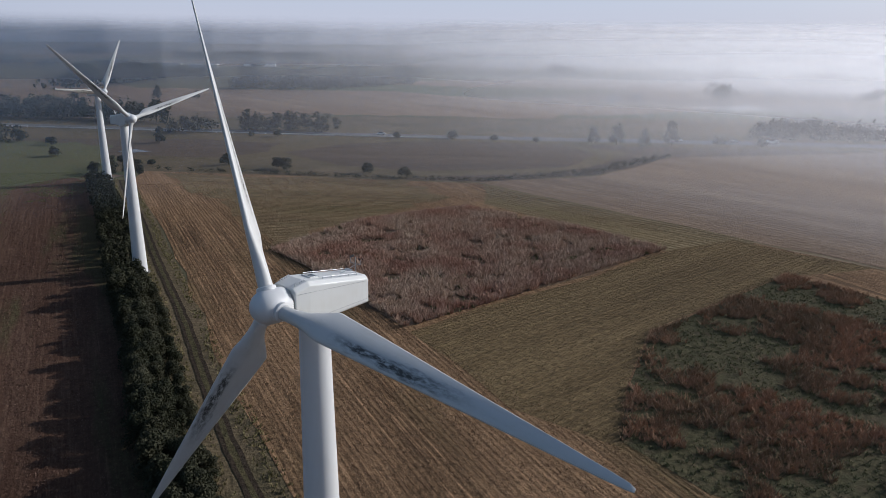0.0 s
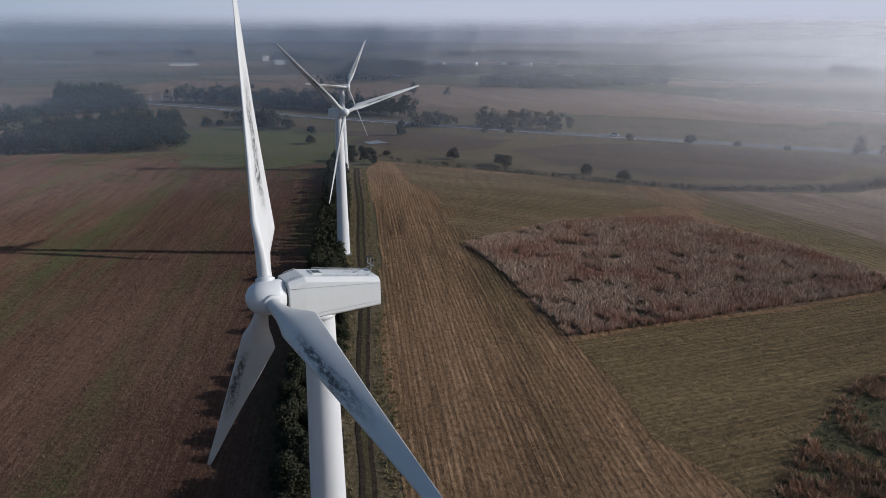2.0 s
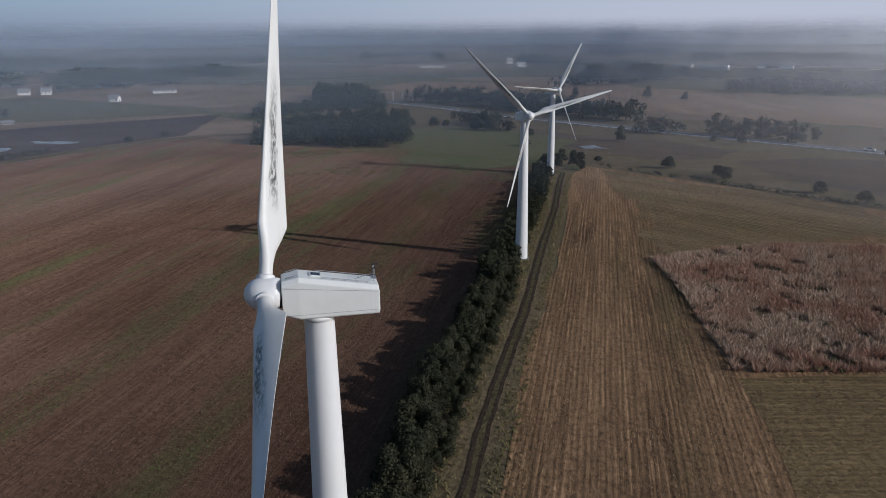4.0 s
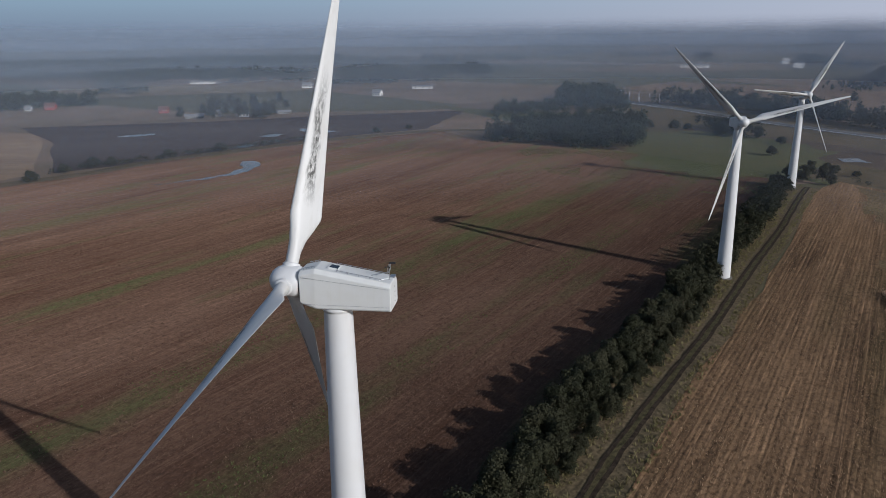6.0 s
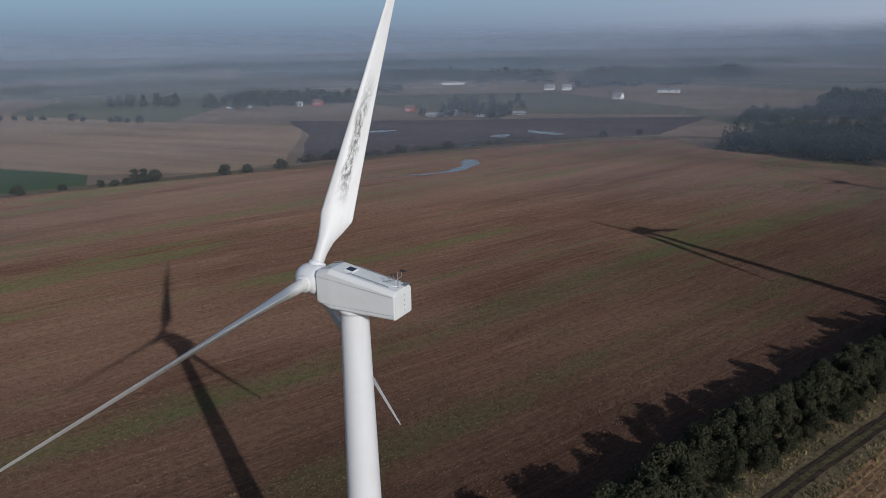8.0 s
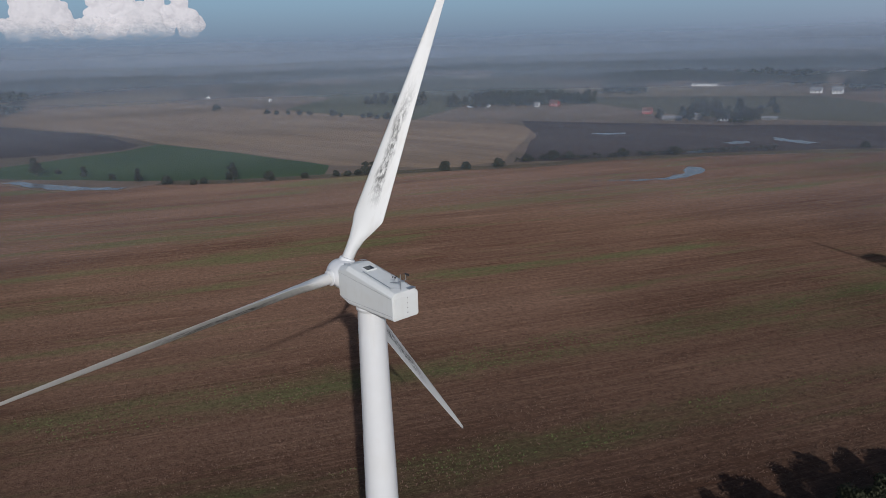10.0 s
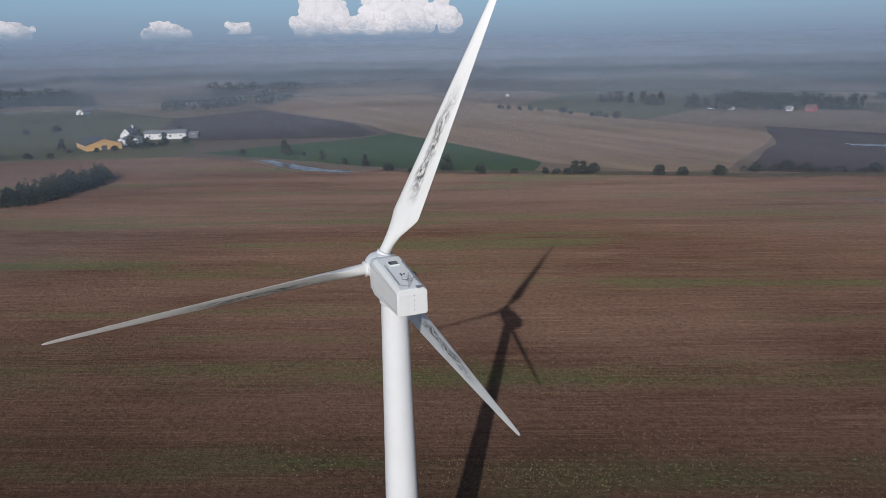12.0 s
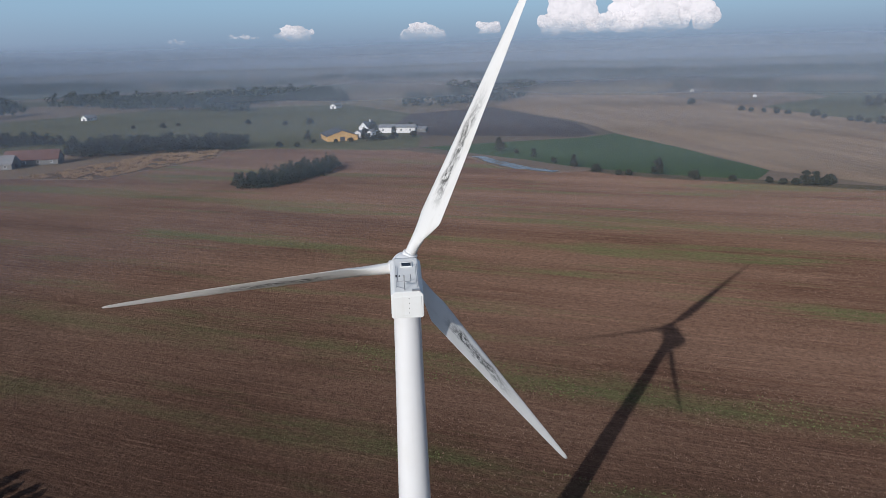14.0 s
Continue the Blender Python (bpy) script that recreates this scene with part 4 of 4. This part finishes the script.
def scatter(poly, count, seed, keep=lambda x, y: True):
    g = random.Random(seed)
    xs, ys = [p[0] for p in poly], [p[1] for p in poly]
    out = []
    for k in range(count * 6):
        x, y = g.uniform(min(xs), max(xs)), g.uniform(min(ys), max(ys))
        if inside(x, y, poly) and keep(x, y):
            out.append((x, y))
            if len(out) == count:
                break
    return out


def lump(x, y, s, o=0.0):
    return noise.noise(Vector((x * s, y * s, o)))


tufts("reeds", scatter(reed_one, 17000, 1, lambda x, y: lump(x, y, 0.22) + 0.5 * lump(x, y, 0.7) > -0.28), 1.15, 0.11, 11, REED, "dry reddish brown reeds in dense clumps", 1)
tufts("reeds", scatter(reed_two, 14000, 2, lambda x, y: lump(x, y, 0.05, 3.0) + 0.6 * lump(x, y, 0.17) + 0.3 * lump(x, y, 0.6) > -0.05), 0.95, 0.1, 10, REED_RED, "brown reed clumps in the sedge", 2)
tufts("sedge", scatter(reed_two, 9000, 3, lambda x, y: lump(x, y, 0.05, 3.0) + 0.5 * lump(x, y, 0.2) < 0.1), 0.36, 0.1, 7, SEDGE, "low green sedge tufts", 3)
tufts("sedge", scatter(reed_one, 900, 4, lambda x, y: lump(x, y, 0.12, 7.0) > 0.1), 0.7, 0.25, 6, SEDGE, "green sedge among the reeds", 4)


def rows_in(poly, spacing, step, seed, keep=lambda x, y: True):
    """Places along plough lines, uneven and broken."""
    g = random.Random(seed)
    ux, uy = math.cos(ROW), math.sin(ROW)
    out = []
    for i in range(int(-230 / spacing), int(230 / spacing)):
        for j in range(int(-230 / step), int(230 / step)):
            b, a = i * spacing + g.gauss(0, 0.14), j * step + g.uniform(-1, 1) * step
            x, y = a * ux - b * uy - 20, a * uy + b * ux + 120
            if inside(x, y, poly) and keep(x, y):
                out.append((x, y))
    return out


def in_row(x, y, o=0.0):
    """Long broken streaks along the plough lines."""
    a, b = -0.48 * x + 0.877 * y, -0.877 * x - 0.48 * y
    return noise.noise(Vector((a * 0.05, b * 0.45, o))) + 0.7 * noise.noise(Vector((a * 0.35, b * 1.1, o + 4)))


near_east = [(1, 45), (-20, 80), (-43, 123), (-82, 193), (-109, 241), (-60, 258), (-44, 168), (-7, 119), (22, 84), (40, 60), (60, 30)]
tufts("stubble", rows_in(near_east, 0.85, 0.42, 5, lambda x, y: in_row(x, y, 9.0) > -0.12), 0.28, 0.1, 3, STRAW, "cut straw stubble standing in rows", 5)
near_west = [(-30, 60), (-60, 112), (-110, 205), (-200, 235), (-190, 60), (-140, -60), (-60, -60), (-20, 20)]
tufts("clods", rows_in(near_west, 1.0, 0.62, 6, lambda x, y: in_row(x, y) > 0.04), 0.2, 0.13, 3, CLOD, "loose straw and clods on the field", 6)
WEED = [p for p in rows_in(near_west, 1.1, 0.8, 7) if any(abs(-0.877 * p[0] - 0.48 * p[1] - c) < w * 0.7 for c, w in BANDS) and lump(p[0], p[1], 0.1, 5.0) + 0.5 * lump(p[0], p[1], 0.4) > 0.08]
tufts("weeds", WEED, 0.18, 0.09, 6, WEEDS, "green weeds growing in streaks", 7)
fringe = [(-230, 246), (-140, 262), (-118, 232), (-128, 205), (-185, 190), (-240, 212)]
tufts("weeds", scatter(fringe, 9000, 19, lambda x, y: lump(x, y, 0.03, 8.0) + 0.5 * lump(x, y, 0.2) + 0.012 * (y - 222) > 0), 0.15, 0.12, 4, WEEDS, "green regrowth spreading from the grassy corner", 19)
TRACK_FINE = finer(TRACK, 1.0)
meadow_part = [(-6, 118), (20, 141), (56, 173), (74, 183), (99, 161), (76, 154), (54, 136), (37, 121), (28, 99), (24, 82), (10, 92)]
tufts("mown_grass", scatter(meadow_part, 14000, 15), 0.16, 0.1, 3, leaf_material("mown_grass", (0.09, 0.075, 0.035), (0.25, 0.195, 0.10), (0.15, 0.125, 0.055)), "short olive grass of the mown meadow", 15)
tufts("stubble", rows_in([(-60, 258), (-45, 170), (-27, 197), (5, 217), (35, 197), (70, 186), (9, 251)], 0.85, 0.7, 16, lambda x, y: lump(x, y, 0.16) > -0.2), 0.26, 0.1, 3, STRAW, "cut straw stubble standing in rows", 16)
tufts("sedge", scatter([(22, 146), (36, 159), (54, 173), (47, 179), (28, 164), (16, 152)], 1500, 18), 0.5, 0.15, 6, WEEDS, "green sedge along the reed edge", 18)
verge_line = [(3, 36), (-15, 70), (-45, 124), (-84, 194), (-112, 245), (-122, 250), (-95, 196), (-55, 124), (-28, 72), (-6, 34)]
tufts("verge_grass", [p for p in scatter(verge_line, 8000, 8) if min((p[0] - q[0]) ** 2 + (p[1] - q[1]) ** 2 for q in TRACK_FINE) > 3.2], 0.4, 0.14, 5, leaf_material("dry_grass", (0.085, 0.08, 0.032), (0.26, 0.215, 0.10), (0.17, 0.15, 0.065)), "yellowing grass along the track", 8)
rough = [(-42, -304), (-67, -271), (-135, -297), (-150, -326), (-118, -336), (-80, -318)]
sheet("rough_patch", rough, REEDBED, 0.12, "rough patch of dry yellow grass", seed=31)
tufts("dry_grass", scatter(rough, 2600, 9, lambda x, y: lump(x, y, 0.15) > -0.05), 0.8, 0.4, 5, STRAW, "pale dry grass clumps", 9)

# ---- water ----
for k, pts in enumerate((
        [(-241, 52), (-244, 72), (-250, 84), (-262, 92), (-277, 94), (-275, 100), (-262, 99), (-249, 90), (-242, 74)],
        [(-226, -192), (-216, -168), (-211, -150), (-214, -129), (-219, -128), (-219, -150), (-224, -168), (-230, -188)],
        [(-398, 56), (-397, 76), (-391, 74), (-390, 60)], [(-354, 122), (-359, 134), (-352, 135), (-347, 125)], [(-375, 150), (-352, 167), (-347, 160), (-362, 150)],
        [(-321, 100), (-325, 110), (-319, 112), (-315, 103)], [(-142, 305), (-134, 312), (-144, 319), (-149, 310)], [(174, 566), (200, 543), (236, 546), (229, 590), (205, 575)])):
    sheet("pond", pts, WATER, 0.15, "still shallow water reflecting the sky", 1.5, 60 + k, "structure", "water", 2.6)


# ---- buildings ----
def house(x, y, yaw, length, width, eave, rise, wall, roof, label, panes=3, chimney=False, door=True, name="house"):
    """A gabled building: ridge along its own x."""
    top = thing(name, pose(x, y, 0.1, 0, 0, yaw), label, "building")
    bm = bmesh.new()
    a, b = length / 2, width / 2
    pts = [(-b, 0), (b, 0), (b, eave), (0, eave + rise), (-b, eave)]
    e0 = [bm.verts.new((-a, p, q)) for p, q in pts]
    e1 = [bm.verts.new((a, p, q)) for p, q in pts]
    for k in range(5):
        bm.faces.new((e0[k], e0[(k + 1) % 5], e1[(k + 1) % 5], e1[k]))
    bm.faces.new(e0[::-1]), bm.faces.new(e1)
    bmesh.ops.recalc_face_normals(bm, faces=bm.faces)
    shell = part("wall", bm, wall, top)
    slope = math.degrees(math.atan2(rise, b))
    run = math.hypot(rise, b) + 0.5
    for side in (-1, 1):
        bm = bmesh.new()
        box(bm, (length + 0.9, run, 0.18), pose(0, side * (b + 0.35) / 2, eave + rise / 2 + 0.0, -side * slope))
        part("roof", bm, roof, top)
    for side in (-1, 1):
        for k in range(panes):
            px = -a + length * (k + 0.5) / panes
            bm = bmesh.new()
            box(bm, (1.3, 0.12, 1.3), (px, side * (b + 0.03), eave * 0.55))
            w = part("window", bm, WALL_WHITE, top)
            bm = bmesh.new()
            box(bm, (1.06, 0.1, 1.06), (px, side * (b + 0.06), eave * 0.55))
            part("pane", bm, PANE, w)
    if door:
        bm = bmesh.new()
        box(bm, (0.12, min(3.0, width * 0.3), min(2.6, eave * 0.8)), (a + 0.03, 0, min(2.6, eave * 0.8) / 2))
        part("door", bm, ROOF_DARK, top)
    if chimney:
        bm = bmesh.new()
        box(bm, (0.7, 0.7, 2.0), (-a * 0.3, 0.6, eave + rise + 0.4))
        box(bm, (0.85, 0.85, 0.15), (-a * 0.3, 0.6, eave + rise + 1.45))
        part("chimney", bm, WALL_WHITE, top)
    return top


house(-226, -316, 68, 24, 19, 3.2, 3.2, WALL_OCHRE, ROOF_DARK, "ochre rendered barn with a wide dark roof", 3, name="barn")
house(-264, -338, 20, 11, 8, 3.0, 4.0, WALL_WHITE, ROOF_DARK, "white farmhouse with a steep dark roof", 2, True)
house(-275, -318, -52, 25, 9, 3.6, 1.6, WALL_WHITE, ROOF_GREY, "long white shed with a grey roof", 4, name="shed")
house(-285, -309, -52, 12, 8, 2.6, 1.0, WALL_GREY, ROOF_GREY, "low grey lean-to farm shed", 2, name="shed")
house(-247, -311, 20, 5, 5, 3.5, 1.2, WALL_WHITE, ROOF_GREY, "small white pump house", 1, name="shed")
house(-240, -313, 20, 4.5, 5, 3.3, 1.2, WALL_WHITE, ROOF_GREY, "small white store house", 1, name="shed")
house(-60, -352, 150, 26, 10, 2.8, 4.4, WALL_GREY, ROOF_RED, "old barn with a dark red roof", 4, name="barn")
house(-42, -348, 150, 18, 12, 2.8, 3.6, WALL_GREY, ROOF_GREY, "barn with a grey fibre roof", 3, name="barn")
for x, y, yaw, l, w, e, r, wall, roof, lab in (
        (-470, 110, 84, 17, 7, 2.2, 1.8, WALL_GREY, ROOF_GREY, "grey concrete block farm shed"), (-474, 126, 10, 9, 7, 3.6, 2.4, WALL_GREY, ROOF_GREY, "tall grey farm shed"),
        (-462, 141, 75, 9, 7, 3, 3, WALL_WHITE, ROOF_DARK, "small white farm cottage"), (-468, 152, 20, 7, 5, 2.6, 2, WALL_WHITE, ROOF_DARK, "small white farm outbuilding"),
        (-466, 170, 80, 13, 6, 2.2, 1.2, WALL_GREY, ROOF_GREY, "long pale farm shed"), (-520, 98, 70, 9, 7, 3.4, 3, WALL_RED, ROOF_RED, "small red wooden house"),
        (-597, 27, 70, 10, 8, 4, 3.4, WALL_RED, ROOF_RED, "red wooden farmhouse by dark trees"), (-596, 12, 70, 6, 5, 3, 2.4, WALL_WHITE, ROOF_GREY, "small white farm outbuilding"), (-594, -31, 70, 7, 4, 2.6, 1.2, WALL_WHITE, ROOF_GREY, "small white wooden shed"),
        (-714, 269, 60, 14, 9, 4, 4, WALL_WHITE, ROOF_GREY, "white house in the mist"), (-702, 284, 60, 12, 9, 5, 4, WALL_WHITE, ROOF_GREY, "white house in the mist"),
        (-573, 288, 40, 11, 9, 4, 4, WALL_WHITE, ROOF_GREY, "white house by the far trees"), (-630, 363, 60, 30, 10, 4, 1.5, WALL_WHITE, ROOF_GREY, "long white shed in the mist"),
        (-860, 190, 70, 40, 12, 4, 1.5, WALL_WHITE, ROOF_GREY, "long white shed in the mist"), (127, 606, 10, 13, 9, 8, 1.5, WALL_WHITE, ROOF_GREY, "white building in the mist"), (152, 632, 10, 16, 9, 5, 2, WALL_GREY, ROOF_GREY, "grey building in the mist"),
        (-396, 1121, 10, 60, 22, 9, 1.5, WALL_WHITE, ROOF_GREY, "long white factory hall far off"), (-325, 1180, 10, 70, 22, 11, 1.5, WALL_WHITE, ROOF_GREY, "long white factory hall far off"), (-455, 1147, 10, 40, 20, 8, 1.5, WALL_WHITE, ROOF_GREY, "white factory hall far off"),
        (-790, 1140, 40, 16, 12, 16, 1, WALL_WHITE, ROOF_GREY, "pale tower block far off"), (-690, 1036, 40, 22, 16, 12, 1, WALL_WHITE, ROOF_GREY, "pale office block far off"), (-798, 932, 40, 60, 18, 6, 1.2, WALL_WHITE, ROOF_GREY, "long white hall far off"), (-530, 975, 20, 40, 16, 6, 1.2, WALL_WHITE, ROOF_GREY, "long white hall far off"),
        (-768, -389, 20, 9, 6, 3, 2, WALL_WHITE, ROOF_GREY, "white house in the mist"), (-706, -283, 30, 8, 5, 3, 1.5, WALL_WHITE, ROOF_GREY, "white farm shed in the mist"), (-380, -560, 30, 20, 9, 4, 3, WALL_WHITE, ROOF_GREY, "white farm building in the mist"), (-165, -640, 30, 18, 9, 4, 3, WALL_WHITE, ROOF_GREY, "white farm building in the mist")):
    house(x, y, yaw, l * 0.7, w * 0.7, e * 0.65, r * 0.75, wall, roof, lab, 3)


# ---- vehicles on the highway ----
def car(x, y, yaw, colour, label, long=4.4, tall=1.45):
    top = thing("car", pose(x, y, 0.2, 0, 0, yaw), label, "car", "cars on the highway")
    paint = material("car_paint", 0.3, 0.1, colour, 0.5)
    bm = bmesh.new()
    box(bm, (long, 1.75, tall * 0.5), (0, 0, 0.3 + tall * 0.25))
    bmesh.ops.bevel(bm, geom=bm.edges[:], offset=0.15, segments=2, affect="EDGES")
    part("body", bm, paint, top)
    bm = bmesh.new()
    v = box(bm, (long * 0.55, 1.6, tall * 0.45), (-0.2, 0, 0.3 + tall * 0.68))
    for q in v:
        if q.co.z > 0.3 + tall * 0.7:
            q.co.x = -0.2 + (q.co.x + 0.2) * 0.75
            q.co.y *= 0.85
    part("cabin", bm, PANE, top, "dark glazed cabin")
    for sx in (-1, 1):
        for sy in (-1, 1):
            bm = bmesh.new()
            rod(bm, (sx * long * 0.31, sy * 0.7, 0.32), (sx * long * 0.31, sy * 0.9, 0.32), 0.32, n=16)
            part("wheel", bm, DARK, top)


car(113, 370.5, -3, (0.7, 0.7, 0.7), "white car on the highway")
car(140, 366, -3, (0.05, 0.05, 0.06), "dark car on the highway")
car(-40, 378.5, -4, (0.6, 0.6, 0.62), "silver car on the highway")
car(160, 368.5, -3, (0.7, 0.7, 0.68), "white van on the highway", 6.0, 2.4)
car(-590, -45, 70, (0.75, 0.75, 0.73), "white van parked by the wood", 6.0, 2.4)


# ---- clouds ----
CLOUD = bpy.data.materials.new("cloud")
CLOUD.use_nodes = True
n = Nodes(CLOUD)
n.t.nodes.remove(n.b)
both = n.add("ShaderNodeMixShader", Fac=0.55)
n.put(both.inputs[1], n.add("ShaderNodeBsdfDiffuse", Color=(0.84, 0.81, 0.78, 1)).outputs[0])
n.put(both.inputs[2], n.add("ShaderNodeBsdfTranslucent", Color=(0.97, 0.94, 0.94, 1)).outputs[0])
# emission mixed in, in place of sunlight scattered inside the cloud
glowing = n.add("ShaderNodeMixShader", Fac=0.5)
n.put(glowing.inputs[1], both.outputs[0])
n.put(glowing.inputs[2], n.add("ShaderNodeEmission", Color=(0.84, 0.76, 0.71, 1), Strength=0.9).outputs[0])
rise_of = n.add("ShaderNodeSeparateXYZ", Vector=n.coords())
wisp = n.math("ADD", rise_of.outputs[2], n.math("MULTIPLY", n.math("SUBTRACT", n.noise(n.coords(0, (1, 1, 1.6)), 0.02, 5, 0.6), 0.5), 150.0))
fade = n.add("ShaderNodeMapRange", Value=wisp)
fade.interpolation_type = "SMOOTHSTEP"
for key, value in (("From Min", 120.0), ("From Max", 245.0), ("To Min", 0.0), ("To Max", 0.97)):
    fade.inputs[key].default_value = value
thin = n.add("ShaderNodeMixShader", Fac=fade.outputs[0])
n.put(thin.inputs[1], n.add("ShaderNodeBsdfTransparent").outputs[0])
n.put(thin.inputs[2], glowing.outputs[0])
n.put(n.t.nodes["Material Output"].inputs["Surface"], thin.outputs[0])


BILLOW = bpy.data.textures.new("billow", "CLOUDS")
BILLOW.noise_scale, BILLOW.noise_depth = 60, 3
CURL = bpy.data.textures.new("curl", "CLOUDS")
CURL.noise_scale, CURL.noise_depth = 15, 4


def cloud(yaw, low, tall, wide, seed, label):
    """A far cumulus: billows heaped on a flat base."""
    g = random.Random(seed)
    dist = 3850
    cx, cy = -dist * math.sin(radians(yaw)), dist * math.cos(radians(yaw))
    across = Vector((math.cos(radians(yaw)), math.sin(radians(yaw)), 0))
    bm = bmesh.new()
    towers = [(g.uniform(-0.36, 0.36), g.uniform(0.45, 1.0)) for _ in range(4)]
    for k in range(110):
        c, reach = towers[k % 4]
        f = max(-0.5, min(0.5, c + g.gauss(0, 0.11)))
        h = tall * reach * g.random() ** 0.8
        r = (0.08 + 0.11 * g.random()) * min(wide, tall * 1.5) * (1.1 - 0.5 * h / tall)
        p = Vector((cx, cy, low + h)) + across * f * wide + Vector((g.uniform(-30, 30), g.uniform(-30, 30), 0))
        bmesh.ops.create_icosphere(bm, subdivisions=2, radius=r, matrix=Matrix.Translation(p))
    for v in bm.verts:
        v.co += Vector([noise.noise(v.co * 0.035 + Vector((k * 9.0, 0, 0))) for k in range(3)]) * 9
        v.co += Vector([noise.noise(v.co * 0.1 + Vector((k * 9.0, 5, 0))) for k in range(3)]) * 4
        if v.co.z < low:
            v.co.z = low + (v.co.z - low) * 0.22
    ob = new("cloud", mesh_of("cloud", bm, CLOUD))
    fuse = ob.modifiers.new("fuse", "REMESH")
    fuse.mode, fuse.voxel_size, fuse.use_smooth_shade = "VOXEL", 5.0, True
    soften = ob.modifiers.new("soften", "SMOOTH")
    soften.factor, soften.iterations = 0.6, 5
    billow = ob.modifiers.new("billow", "DISPLACE")
    billow.texture, billow.strength, billow.texture_coords = BILLOW, 34, "GLOBAL"
    curl = ob.modifiers.new("curl", "DISPLACE")
    curl.texture, curl.strength, curl.texture_coords = CURL, 3, "GLOBAL"
    rest = ob.modifiers.new("rest", "SMOOTH")
    rest.factor, rest.iterations = 0.5, 7
    tagged(ob, label, "cloud", kind="structure")


for k, (yaw, low, tall, wide) in enumerate(((129.5, 140, 300, 300), (121.5, 140, 210, 480), (125.5, 140, 120, 240), (135.0, 150, 70, 110), (140.3, 120, 95, 190), (150.0, 140, 85, 150), (153.5, 150, 25, 300), (158.5, 125, 35, 70), (124.0, 118, 30, 900), (133.5, 122, 22, 420))):
    cloud(yaw, low, tall, wide, 70 + k, "white sunlit cumulus cloud with added glow above the horizon")


# ---- roadside ----
def post_row(line, step, tall):
    """A guard rail: steel rail on separate posts."""
    top = thing("guard_rail", pose(0, 0, 0), "pale steel guard rail along the highway", "guard rail")
    bm = bmesh.new()
    for a, b in zip(line, line[1:]):
        rod(bm, (*a, tall), (*b, tall), 0.09, n=6)
    part("rail", bm, WALL_WHITE, top, "pale steel rail")
    bm = bmesh.new()
    box(bm, (0.14, 0.14, tall + 0.1), (0, 0, tall / 2))
    me = mesh_of("post", bm, WALL_WHITE)
    d = 0.0
    while (p := along(line, d)) is not None:
        part("post", me, WALL_WHITE, top, "", pose(p[0], p[1], 0.1))
        d += step


post_row([(-394, 415), (-318, 405), (-255, 389.5), (-167, 380.5), (-72, 371.5), (0, 367)], 9, 0.8)


def lamp_post(x, y):
    top = thing("lamp_post", pose(x, y, 0.05, 0, 0, 60), "slim pale lamp post at the road junction", "lamp post", "lamp posts")
    bm = bmesh.new()
    rod(bm, (0, 0, 0), (0, 0, 7.0), 0.09, 0.06)
    part("pole", bm, WALL_WHITE, top)
    bm = bmesh.new()
    rod(bm, (0, 0, 6.9), (1.3, 0, 7.3), 0.06)
    part("arm", bm, WALL_WHITE, top)
    bm = bmesh.new()
    box(bm, (0.7, 0.3, 0.14), (1.5, 0, 7.35))
    part("lamp_head", bm, WALL_GREY, top)


for k in range(6):
    lamp_post(-420 + 9 * k, 437 + 3 * (k % 3) - 1.5 * k)
